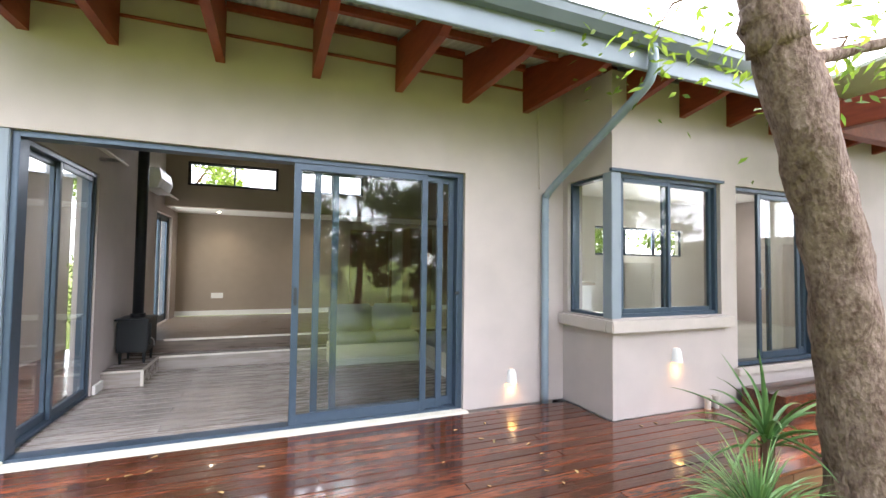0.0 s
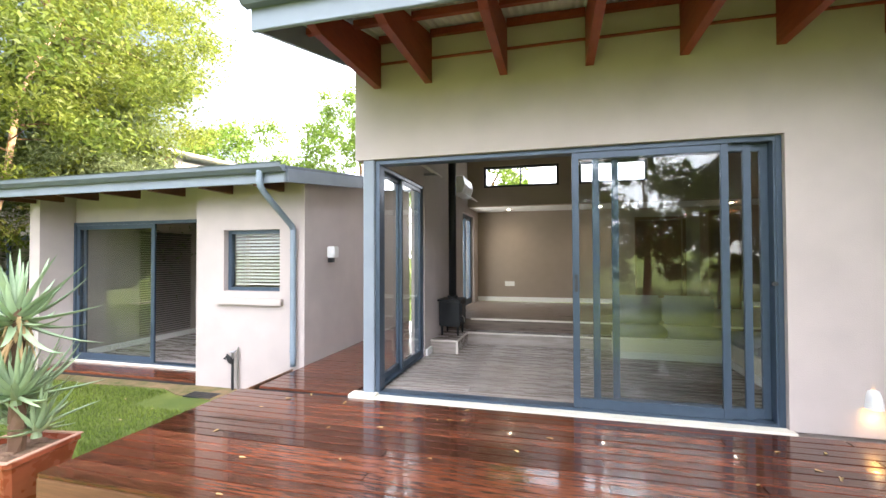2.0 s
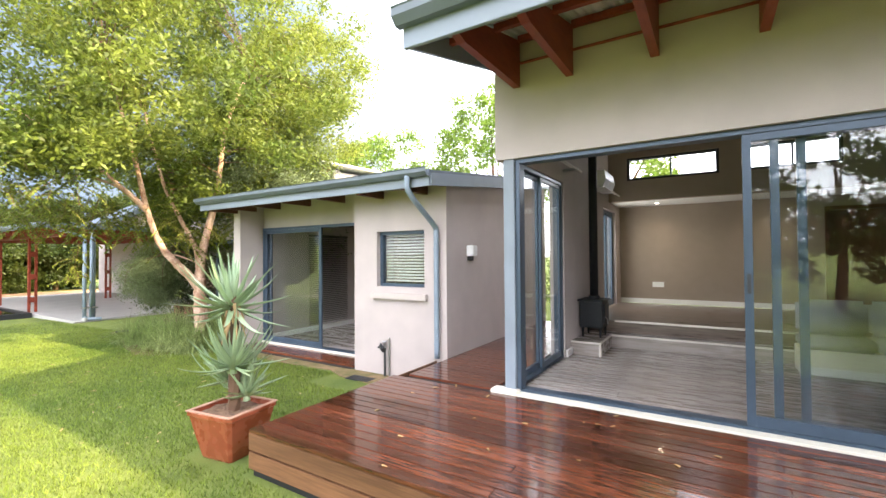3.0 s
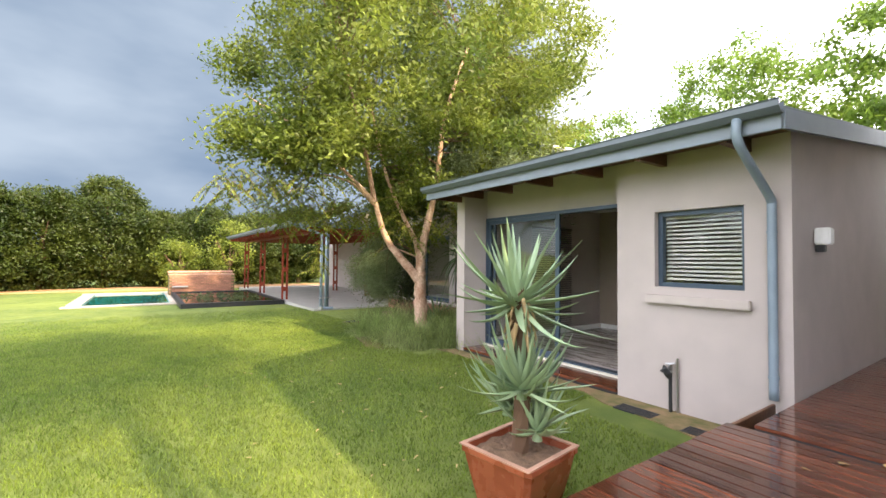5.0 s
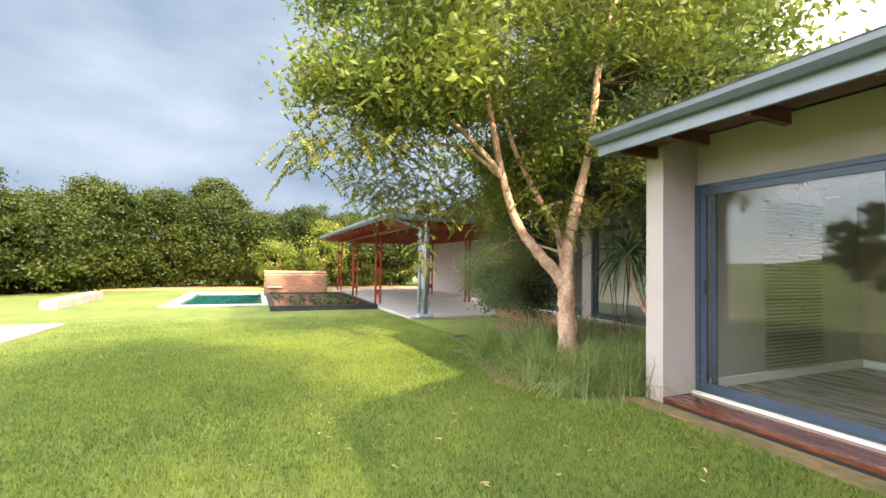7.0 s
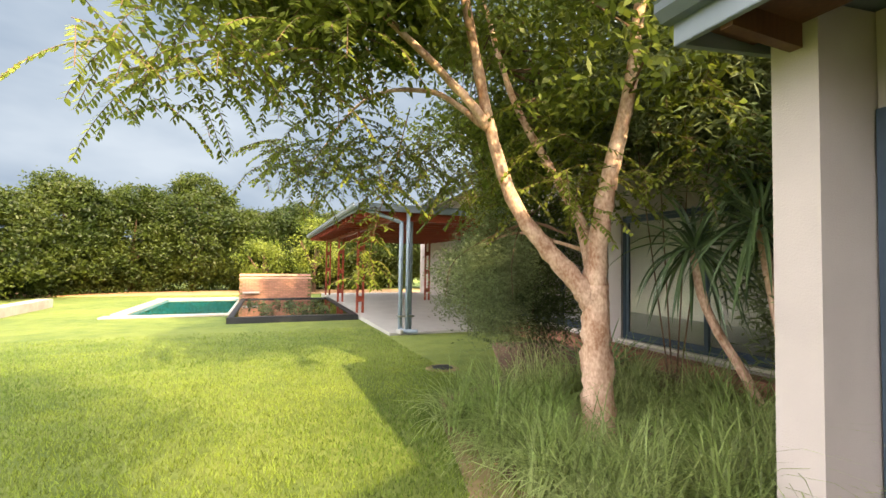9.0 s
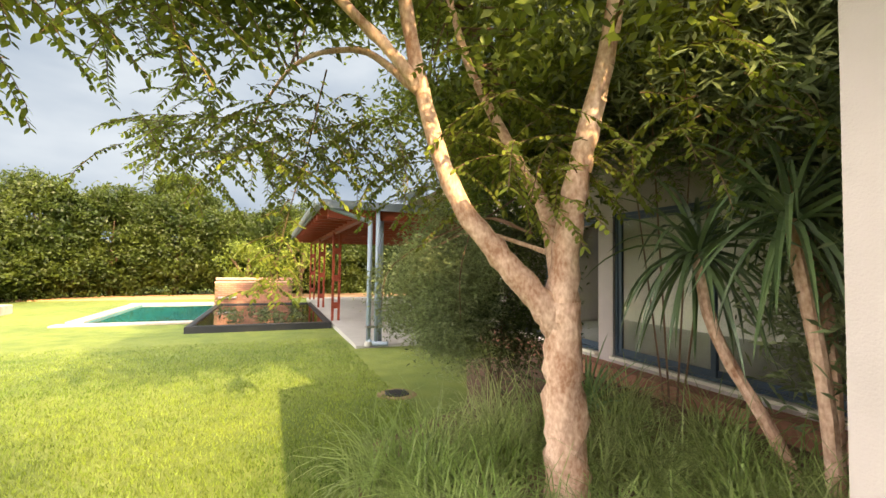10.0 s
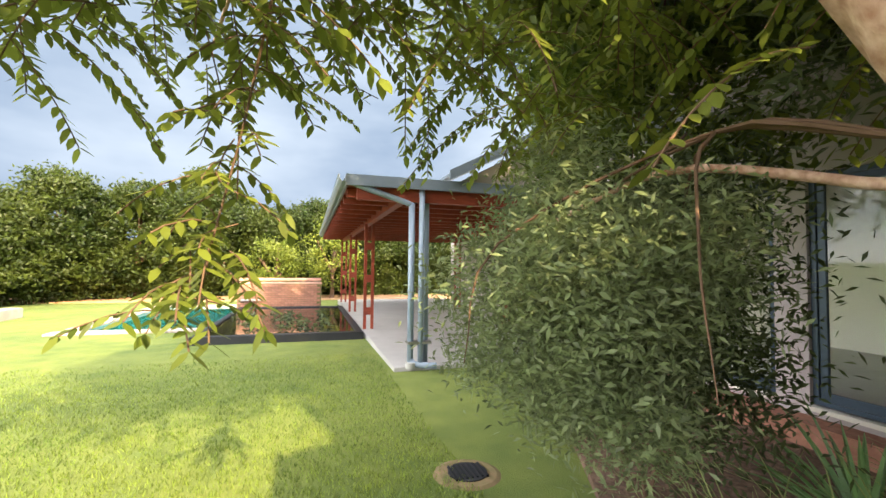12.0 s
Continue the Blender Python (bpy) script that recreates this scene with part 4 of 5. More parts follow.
part("beam", box(-28.5, 5.18, 2.14, -16.05, 5.32, 2.355, 0.005), M_REDWOOD, pav)
for i in range(17):
    x = -28.2 + i * 0.74
    part("rafter", box(x - 0.035, 4.38, 2.2, x + 0.035, 5.17, 2.355), M_REDWOOD, pav)
    part("rafter", box(x - 0.035, 5.33, 2.2, x + 0.035, 10.4, 2.355), M_REDWOOD, pav)

far_roof = thing("gable_roof", -19.0, 6.0, 2.5, "pitched grey metal roof with a plastered gable behind the patio", "roof", kind="structure")
part("gable_wall", prism([(6.15, 2.5), (10.4, 2.5), (10.4, 4.72)], -16.1, -15.92), M_PLASTER, far_roof)
part("roof_sheet", prism([(5.9, 2.53), (10.6, 4.98), (10.6, 5.03), (5.9, 2.58)], -18.0, -15.7), M_GUTTER, far_roof)
part("verge_board", prism([(5.9, 2.46), (10.6, 4.9), (10.6, 5.06), (5.9, 2.62)], -15.7, -15.665), M_GUTTER, far_roof, "dark verge board")


def twin_post(x, y):
    p = thing("timber_post", x, y, -0.45, "paired red-stained timber post with spacer blocks", "post", "patio posts")
    for dy in (-0.09, 0.09):
        part("post", box(x - 0.04, y + dy - 0.035, -0.45, x + 0.04, y + dy + 0.035, 2.14, 0.004), M_REDWOOD, p)
    for z in (-0.1, 0.7, 1.5):
        part("spacer", box(x - 0.035, y - 0.055, z, x + 0.035, y + 0.055, z + 0.18, 0.003), M_REDWOOD, p)
    return p


p0 = twin_post(-20.1, 5.25)
for x, y in ((-24.2, 5.25), (-28.2, 5.25), (-20.1, 9.0), (-24.2, 9.0)):
    copy_thing(p0, pose(x, y, -0.45))
pipes = thing("drain_pipes", -15.95, 5.38, -0.47, "cluster of tall blue-grey drainpipes at the patio corner", "pipe")
for dx, dy, top, r in ((0, 0, 2.1, 0.05), (0.05, 0.15, 2.5, 0.045), (-0.08, 0.26, 2.5, 0.045)):
    part("pipe", round_pipe([(-15.95 + dx, 5.36 + dy, -0.46), (-15.95 + dx, 5.36 + dy, top)], r), M_PIPE, pipes, smooth=True)
part("elbow", round_pipe(curve([(-15.95, 5.36, 2.05), (-15.95, 5.30, 2.1), (-15.9, 4.6, 2.3), (-15.88, 4.3, 2.42)], 5), 0.045), M_PIPE, pipes, smooth=True)
part("foot", round_pipe(curve([(-15.95, 5.36, -0.35), (-15.9, 5.45, -0.42), (-15.8, 5.75, -0.43)], 5), 0.05), M_PIPE, pipes, smooth=True)
part("foot", round_pipe([(-15.92, 5.36, -0.47), (-15.92, 5.36, -0.38)], 0.085), M_SLAB, pipes)
part("clamp", box(-16.08, 5.3, -0.1, -15.86, 5.68, -0.06, 0.005), M_STEEL, pipes)

pond = thing("garden_pond", -22.5, 3.3, -0.55, "dark raised pond with a black timber edge and water plants", "pond")
for a in ((-19.52, 1.5, -19.32, 5.05), (-26.0, 1.5, -25.85, 5.05), (-25.85, 1.5, -19.52, 1.66), (-25.85, 4.89, -19.52, 5.05)):
    part("edge", box(a[0], a[1], -0.72, a[2], a[3], -0.40, 0.012), M_DARK, pond, "dark timber edging")
part("water", box(-25.85, 1.66, -0.7, -19.52, 4.89, -0.44), M_POND, pond, "still dark water")
c = clump_points(np.column_stack([RNG.uniform(-24, -20.2, 26), RNG.uniform(1.9, 4.6, 26), np.full(26, -0.36)]), 22, 0.2, 0.5)
quads_object("pond_weed", leaf_quads(c, 0.14, 0.05, -0.2), M_LEAFD, 4, pond, "low green water plants")["kind"] = "stuff"

bw = thing("brick_bench", -26.3, 2.9, -0.6, "red brick bench wall with pale coping behind the pond", "bench wall")
part("core", box(-27.08, 1.42, -0.65, -26.02, 4.28, 0.40), M_SAND2, bw)
part("coping", box(-27.1, 1.40, 0.40, -26.0, 4.30, 0.46, 0.01), M_RIM, bw, "pale stone coping")
part("seat_back", box(-27.0, 1.38, 0.50, -26.6, 4.3, 0.60, 0.02), M_RIM, bw)
part("ledge", box(-26.0, 1.55, -0.18, -25.86, 2.2, -0.12, 0.006), M_SLAB, bw)
bm0 = box(0, -0.108, 0, 0.03, 0.108, 0.066, 0.004)
me0 = bpy.data.meshes.new("brick")
bm0.to_mesh(me0)
bm0.free()
me0.materials.append(M_BRICK)
for r in range(13):
    for k in range(13):
        y = 1.54 + k * 0.225 + (0.11 if r % 2 else 0)
        if y < 4.2:
            b = new("brick", me0)
            b.parent = bw
            b.location = Vector((-26.03, y, -0.62 + r * 0.078)) - bw.location

pool = thing("swimming_pool", -25.2, -0.1, -0.6, "rectangular teal swimming pool with pale stone coping", "swimming pool")
px0, px1, py0, py1 = POOL
part("shell", box(px0 + 0.01, py0 + 0.01, -2.0, px1 - 0.01, py1 - 0.01, -1.95), M_POOLSHELL, pool)
for a in ((px0, py0, px0 + 0.06, py1), (px1 - 0.06, py0, px1, py1), (px0 + 0.06, py0, px1 - 0.06, py0 + 0.06), (px0 + 0.06, py1 - 0.06, px1 - 0.06, py1)):
    part("wall", box(a[0], a[1], -2.0, a[2], a[3], -0.60), M_POOLSHELL, pool)
part("water", box(px0 + 0.06, py0 + 0.06, -1.9, px1 - 0.06, py1 - 0.06, -0.615), M_WATER, pool, "clear teal water")
cw = 0.45
cop = box(0, 0, 0, cw - 0.012, 0.588, 0.05, 0.006)
mc = bpy.data.meshes.new("coping_stone")
cop.to_mesh(mc)
cop.free()
mc.materials.append(M_CONC)
spots = [(px1 - 0.05, py0 - cw + 0.6 * i) for i in range(6)] + [(px0 - cw + 0.05, py0 - cw + 0.6 * i) for i in range(6)]
for x, y in spots:
    o = new("coping_stone", mc)
    o.parent = pool
    o.location = Vector((x, y, -0.60)) - pool.location
for i in range(int((px1 - px0) / 0.6)):
    for y in (py0 + 0.05, py1 + cw - 0.05):
        o = new("coping_stone", mc)
        o.parent = pool
        o.rotation_euler = (0, 0, -math.pi / 2)
        o.location = Vector((px0 + 0.1 + 0.6 * i, y, -0.60)) - pool.location

garden_path = thing("garden_path", -15.4, -3.9, -0.55, "pale square paving slabs set in the lawn", "path", kind="structure")
for i in range(6):
    for j in range(3):
        x, y = -17.0 + i * 0.62, -3.0 - j * 0.62
        part("slab", box(x, y - 0.6, ground_z(x, y) - 0.05, x + 0.6, y, ground_z(x, y) + 0.05, 0.008), M_CONC, garden_path)
low = thing("low_wall", -23.8, -4.9, -0.6, "low pale stone garden wall", "wall")
part("wall", box(-26.2, -5.15, -0.7, -21.7, -4.7, -0.32, 0.02), M_CONC, low)
tagged(finish("dry_earth_strip", box(-34.5, -14, -0.70, -31.6, 16, -0.585, 0.02), M_SAND), "strip of dry orange earth under the trees", "earth", kind="structure")

drain = thing("drain_cover", -12.43, 5.0, -0.45, "round dark drain cover in bare earth", "drain")
bm = bmesh.new()
bmesh.ops.create_cone(bm, cap_ends=True, segments=24, radius1=0.29, radius2=0.22, depth=0.03, matrix=Matrix.Translation((-12.43, 5.0, -0.452)))
part("earth", bm, M_SAND2, drain, "bare dry earth")
part("rim", tube([(-12.43, 5.0, -0.46), (-12.43, 5.0, -0.428)], 0.15, 18), M_DARK, drain)
for i in range(7):
    y = 4.88 + i * 0.04
    part("bar", box(-12.54, y - 0.008, -0.435, -12.32, y + 0.008, -0.42), M_IRON, drain)


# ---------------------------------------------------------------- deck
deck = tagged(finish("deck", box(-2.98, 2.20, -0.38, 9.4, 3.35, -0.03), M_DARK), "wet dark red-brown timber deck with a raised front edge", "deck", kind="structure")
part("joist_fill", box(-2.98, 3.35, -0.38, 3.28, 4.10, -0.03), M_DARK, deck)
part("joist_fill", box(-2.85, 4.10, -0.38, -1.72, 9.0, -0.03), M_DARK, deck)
BW, GAP = 0.105, 0.006
ROW = BW + GAP


def board_mesh(length):
    bm = box(0, 0, -0.028, length, BW, 0, 0.004)
    me = bpy.data.meshes.new("board")
    bm.to_mesh(me)
    bm.free()
    me.materials.append(M_DECK)
    return me


cache = {}


def lay(x0, x1, y, cut):
    for a, b in zip([x0, *cut], [*cut, x1]):
        ln = round(b - a - 0.004, 3)
        if ln not in cache:
            cache[ln] = board_mesh(ln)
        o = new("board", cache[ln])
        o.parent = deck
        o.location = (a, y, random.uniform(-0.0015, 0.0015))


y, r = 2.17, 0
while y < 9.0:
    if y + BW < 3.39:
        lay(-3.0, 9.4, y, ([0.6, 4.2], [-0.9, 2.4, 6.0], [1.5, 5.1])[r % 3])
    elif y + BW < 4.09:
        lay(-3.0, 3.28, y, ([0.6], [-0.9, 2.4], [1.5])[r % 3])
    elif y > 4.08:
        lay(-2.86, -1.75, y, [])
    y += ROW
    r += 1
for i, z in enumerate((-0.165, -0.315)):
    for a, b in ((-3.0, 0.4), (0.404, 3.8), (3.804, 9.4)):
        part("face_board", box(a, 2.165, z, b, 2.195, z + 0.135, 0.004), M_DECKSIDE, deck, "weathered brown face board")
    part("face_board", box(-3.01, 2.2, z, -2.98, 4.98, z + 0.135, 0.004), M_DECKSIDE, deck, "weathered brown face board")

# ---------------------------------------------------------------- plants


def sword_leaf(base, direction, length, width, droop, bm, fold=0.25, n=7):
    """A long tapering leaf, folded along its middle, that arches over."""
    p = Vector(base)
    d = Vector(direction).normalized()
    rows = []
    for i in range(n + 1):
        t = i / n
        side = d.cross(Vector((0, 0, 1)))
        side = side.normalized() if side.length > 1e-3 else Vector((1, 0, 0))
        up = side.cross(d).normalized()
        w = width * (1 - t) ** 0.7 * (0.75 + 0.25 * min(1, t * 4)) * 0.5 + 0.001
        rows.append([bm.verts.new(p - side * w + up * w * fold * 2), bm.verts.new(p - up * w * 0.25), bm.verts.new(p + side * w + up * w * fold * 2)])
        d = (d + Vector((0, 0, -droop / n))).normalized()
        p = p + d * (length / n)
    for a, b in zip(rows, rows[1:]):
        bm.faces.new((a[0], a[1], b[1], b[0]))
        bm.faces.new((a[1], a[2], b[2], b[1]))


def rosette(x, y, z, n, length, width, lo, hi, droop, spread=0.03):
    bm = bmesh.new()
    for i in range(n):
        a = i * 2.39996 + random.uniform(-0.2, 0.2)
        el = radians(lo + (hi - lo) * (i / n) ** 0.8 + random.uniform(-6, 6))
        d = (math.cos(a) * math.cos(el), math.sin(a) * math.cos(el), math.sin(el))
        ln = length * random.uniform(0.8, 1.15)
        sword_leaf((x + d[0] * spread, y + d[1] * spread, z + random.uniform(-0.05, 0.05)), d, ln, width * random.uniform(0.85, 1.1), droop * random.uniform(0.3, 1.3), bm)
    return bm


PX, PY = -3.52, 2.36
pot = thing("planter_pot", PX, PY, -0.38, "tapered square red glazed terracotta planter with pale rim", "planter")
bm = bmesh.new()
prof = [(-0.385, 0.19), (-0.36, 0.205), (-0.28, 0.225), (-0.1, 0.268), (0.0, 0.29), (0.01, 0.305), (0.04, 0.305), (0.04, 0.262), (0.0, 0.255)]
prof = [(z, h * 0.9) for z, h in prof]
turn = radians(8)
rings = []
for z, h in prof:
    ring = []
    for cx, cy in ((-1, -1), (1, -1), (1, 1), (-1, 1)):
        for ox, oy in (((0, 0.12), (0.12, 0)) if cx * cy > 0 else ((0.12, 0), (0, 0.12))):
            qx, qy = cx * h * (1 - ox), cy * h * (1 - oy)
            ring.append(bm.verts.new((PX + qx * math.cos(turn) - qy * math.sin(turn), PY + qx * math.sin(turn) + qy * math.cos(turn), z)))
    rings.append(ring)
for a, b in zip(rings, rings[1:]):
    for k in range(8):
        bm.faces.new((a[k], a[(k + 1) % 8], b[(k + 1) % 8], b[k]))
bm.faces.new(rings[0])
part("body", bm, M_TERRA, pot)
bm = bmesh.new()
ro = [[bm.verts.new((PX + (cx * h) * math.cos(turn) - (cy * h) * math.sin(turn), PY + (cx * h) * math.sin(turn) + (cy * h) * math.cos(turn), z)) for cx, cy in ((-1, -1), (1, -1), (1, 1), (-1, 1))]
      for h, z in ((0.271, 0.041), (0.271, 0.049), (0.239, 0.049), (0.239, 0.041))]
for a, b in zip(ro, ro[1:] + ro[:1]):
    for k in range(4):
        bm.faces.new((a[k], a[(k + 1) % 4], b[(k + 1) % 4], b[k]))
part("rim", bm, M_RIM, pot, "pale worn rim")
bm = bmesh.new()
bmesh.ops.create_grid(bm, x_segments=8, y_segments=8, size=0.23, matrix=Matrix.Translation((PX, PY, 0.005)) @ Matrix.Rotation(turn, 4, "Z"))
for v in bm.verts:
    v.co.z += random.uniform(-0.012, 0.02)
part("soil", bm, M_SOIL, pot, "dark bark-covered soil")

aloe = thing("aloe", PX, PY, 0.0, "tall aloe with spiky grey-green rosettes and dry leaf bases", "aloe")
part("stem", tube(curve([(PX, PY, -0.02), (PX + 0.03, PY, 0.45), (PX - 0.01, PY, 0.75), (PX - 0.02, PY, 1.05)], 4), [0.05] * 13, 9, wobble=0.3), M_TWIG, aloe)


def aloe_head(x, y, z, n, length, width, lo, hi, label):
    """A rosette: a short core with leaves of its own, curving up at the tips."""
    core = part("rosette", tube([(x, y, z - 0.07), (x, y, z + 0.03)], [0.035, 0.02], 8), M_ALOE, aloe, label)
    for i in range(n):
        a = i * 2.39996 + random.uniform(-0.25, 0.25)
        k = i / n
        el = radians(lo + (hi - lo) * k + random.uniform(-10, 10))
        bm = bmesh.new()
        bend = random.uniform(-1.3, 0.2) if k > 0.3 else random.uniform(-1.5, -0.1)
        sword_leaf((x + 0.02 * math.cos(a), y + 0.02 * math.sin(a), z + 0.05 * (k - 0.5)), (math.cos(a) * math.cos(el), math.sin(a) * math.cos(el), math.sin(el)),
                   length * random.uniform(0.55, 1.15), width * random.uniform(0.75, 1.15), bend, bm, 0.3)
        part("leaf", bm, M_ALOE, core, smooth=True)


aloe_head(PX - 0.02, PY, 0.95, 52, 0.53, 0.06, -42, 84, "grey-green spiky rosette")
aloe_head(PX + 0.05, PY - 0.03, 0.42, 56, 0.46, 0.055, -15, 80, "green spiky rosette")
aloe_head(PX - 0.13, PY + 0.02, 0.26, 40, 0.40, 0.052, -5, 80, "green spiky rosette")
aloe_head(PX + 0.08, PY + 0.08, 0.15, 34, 0.36, 0.05, -5, 80, "green spiky rosette")
bm = bmesh.new()
for i in range(26):
    a = random.uniform(0, 6.28)
    sword_leaf((PX + 0.04 * math.cos(a), PY + 0.04 * math.sin(a), random.uniform(0.78, 0.98)), (math.cos(a) * 0.5, math.sin(a) * 0.5, -0.5), random.uniform(0.1, 0.24), 0.035, 1.5, bm)
part("dry_leaves", bm, M_ALOED, aloe, "dry brown hanging leaves")


def grown_tree(name, trunk_pts, trunk_r, limbs, clumps, per, clump_r, leaf, material, bark, label, category="tree", twigs=True):
    base = trunk_pts[0]
    t = thing(name, *base, label, category)
    pts = curve(trunk_pts, 6)
    part("trunk", tube(pts, lerp_list(trunk_r[0], trunk_r[1], len(pts)), 14, wobble=0.35), bark, t, smooth=True)
    ends = []
    for lp, r0, r1 in limbs:
        q = curve(lp, 6)
        part("limb", tube(q, lerp_list(r0, r1, len(q)), 10, wobble=0.3), bark, t, smooth=True)
        ends += q[len(q) // 3:]
    if twigs and ends:
        bm = bmesh.new()
        e = np.array([list(v) for v in ends])
        for c in clumps[:: max(1, len(clumps) // 130)]:
            k = int(np.argmin(((e - c) ** 2).sum(1)))
            a, b = Vector(e[k]), Vector(c)
            mid = a.lerp(b, 0.5) + Vector((random.uniform(-0.2, 0.2), random.uniform(-0.2, 0.2), 0.12 * (b - a).length))
            tube([a, mid, b], [0.014, 0.009, 0.003], 5, bm)
        part("twig_spray", bm, M_TWIG, t, "thin brown twigs")
    pts = clump_points(clumps, per, clump_r, 0.75)
    pts = pts[~((pts[:, 2] < 2.35) & (pts[:, 0] > -11.2) & (pts[:, 0] < -5.5) & (pts[:, 1] < 4.9))]
    quads_object("crown", leaf_quads(pts, leaf[0], leaf[1]), material, 4, t, "uneven crown of small leaves")
    return t


# tree beside the annex
TX, TY = -9.48, 5.29
limbs = [
    ([(TX, TY + 0.02, 0.72), (TX - 0.05, TY - 0.14, 0.96), (TX - 0.17, TY - 0.36, 1.25), (TX - 0.3, TY - 0.64, 1.66), (TX - 0.42, TY - 0.86, 2.4), (TX - 0.5, TY - 1.1, 3.6), (TX - 0.5, TY - 1.6, 5.4)], 0.105, 0.03),
    ([(TX + 0.01, TY + 0.03, 0.45), (TX, TY + 0.02, 0.95), (TX + 0.02, TY + 0.06, 1.5), (TX + 0.05, TY + 0.18, 2.1), (TX + 0.1, TY + 0.35, 2.9), (TX + 0.2, TY + 0.5, 4.4), (TX + 0.1, TY + 1.2, 6.2)], 0.118, 0.03),
    ([(TX - 0.02, TY + 0.02, 1.0), (TX - 0.35, TY + 0.12, 1.6), (TX - 0.7, TY + 0.0, 2.2), (TX - 1.2, TY - 0.2, 3.2), (TX - 1.9, TY - 0.3, 5.0)], 0.07, 0.025),
    ([(TX - 0.42, TY - 0.86, 2.4), (TX - 0.45, TY - 1.08, 2.65), (TX - 0.5, TY - 1.6, 3.1), (TX - 0.7, TY - 2.4, 3.8), (TX - 1.0, TY - 3.4, 4.4)], 0.05, 0.015),
    ([(TX, TY + 0.1, 1.2), (TX - 0.6, TY + 0.15, 1.35), (TX - 1.2, TY - 0.1, 1.5), (TX - 1.7, TY - 0.4, 1.3)], 0.026, 0.01),
    ([(TX - 0.4, TY - 0.9, 2.4), (TX - 1.2, TY - 1.2, 3.0), (TX - 2.3, TY - 1.7, 3.2), (TX - 3.3, TY - 2.2, 2.6)], 0.035, 0.01),
]
crown = np.vstack([
    shell_clumps(420, (TX - 0.5, TY + 0.2, 5.6), (3.8, 4.0, 3.5), 0.35, -0.75),
    shell_clumps(95, (TX - 0.5, TY + 0.4, 3.7), (3.0, 3.0, 1.4), 0.3),
    shell_clumps(46, (-10.1, 2.7, 3.5), (1.3, 1.3, 0.6), 0.1),
    shell_clumps(120, (TX - 1.2, TY + 3.0, 5.6), (2.5, 2.3, 2.7), 0.3),
    shell_clumps(80, (-12.6, 6.4, 3.0), (1.8, 1.0, 1.3), 0.1),
])
keep = [c for c in crown if not (c[2] < 2.7 and -11.0 < c[0] < -6.0 and c[1] < 5.0)]
grown_tree("garden_tree", [(TX - 0.02, TY + 0.08, -0.5), (TX, TY + 0.05, 0.0), (TX + 0.01, TY + 0.02, 0.5), (TX, TY + 0.01, 0.95)], (0.15, 0.112), limbs, np.array(keep), 210, 0.44,
           (0.115, 0.046), M_LEAF, M_BARK, "spreading tree with pale peeling bark and small green leaves")

# drooping bough of fine leaves, and a leafy hanging twig
bough = thing("drooping_bough", TX - 1.4, TY - 0.3, 1.2, "drooping bough of fine grey-green leaves hanging from the tree", "branch")
for k in range(4):
    a = k * 1.6
    part("twig", tube(curve([(TX - 0.5, TY + 0.1, 1.45), (TX - 1.0, TY - 0.1, 1.6), (TX - 1.35 + 0.5 * math.cos(a), TY - 0.35 + 0.45 * math.sin(a), 1.2), (TX - 1.45 + 0.7 * math.cos(a), TY - 0.4 + 0.5 * math.sin(a), 0.75)], 4),
         lerp_list(0.011, 0.002, 13), 5), M_TWIG, bough)
c = shell_clumps(170, (TX - 1.65, TY - 0.25, 0.98), (0.74, 0.55, 0.75), 0.25)
quads_object("foliage", leaf_quads(clump_points(c, 210, 0.2), 0.048, 0.013, 0.2), M_LEAFB, 4, bough, "fine narrow leaves")


def leafy_branch(anchors, lo, hi, label):
    """Hanging twigs with pairs of oval leaves along them; anchors: where each twig begins; lo, hi: twig lengths."""
    top = anchors[0]
    t = thing("leafy_branch", *top, label, "branch", "leafy twigs of the garden tree")
    out = []
    for ax, ay, az in anchors:
        ln = random.uniform(lo, hi)
        a = random.uniform(0, 6.283)
        d = Vector((math.cos(a) * 0.9, math.sin(a) * 0.9, random.uniform(-0.5, 0.35))).normalized()
        p, pts = Vector((ax, ay, az)), []
        n = max(4, int(ln / 0.042))
        for i in range(n + 1):
            pts.append(p.copy())
            if i:
                side = d.cross(Vector((0, 0, 1))).normalized()
                for sg in (-1, 1):
                    q = (d * random.uniform(0.3, 0.8) + side * sg * random.uniform(0.6, 1.0) + Vector((0, 0, random.uniform(-0.65, 0.15)))).normalized()
                    w = q.cross(Vector((random.uniform(-0.4, 0.4), random.uniform(-0.4, 0.4), 1))).normalized()
                    f, g = random.uniform(0.045, 0.08), random.uniform(0.011, 0.017)
                    e = Vector((0, 0, -0.12 * f))
                    out += [p, p + q * f * 0.3 + w * g, p + q * f * 0.68 + w * g * 0.85 + e * 0.4, p + q * f + e, p + q * f * 0.68 - w * g * 0.85 + e * 0.4, p + q * f * 0.3 - w * g]
            d = (d + Vector((0, 0, -0.9 / n))).normalized()
            p = p + d * (ln / n)
        part("stem", tube(pts[::2] + ([pts[-1]] if n % 2 else []), 0.003, 4), M_TWIG, t)
    quads_object("foliage", [tuple(v) for v in out], M_LEAF, 6, t, "glossy oval green leaflets in pairs")


def scatter(n, lo, hi):
    return [tuple(random.uniform(a, b) for a, b in zip(lo, hi)) for _ in range(n)]


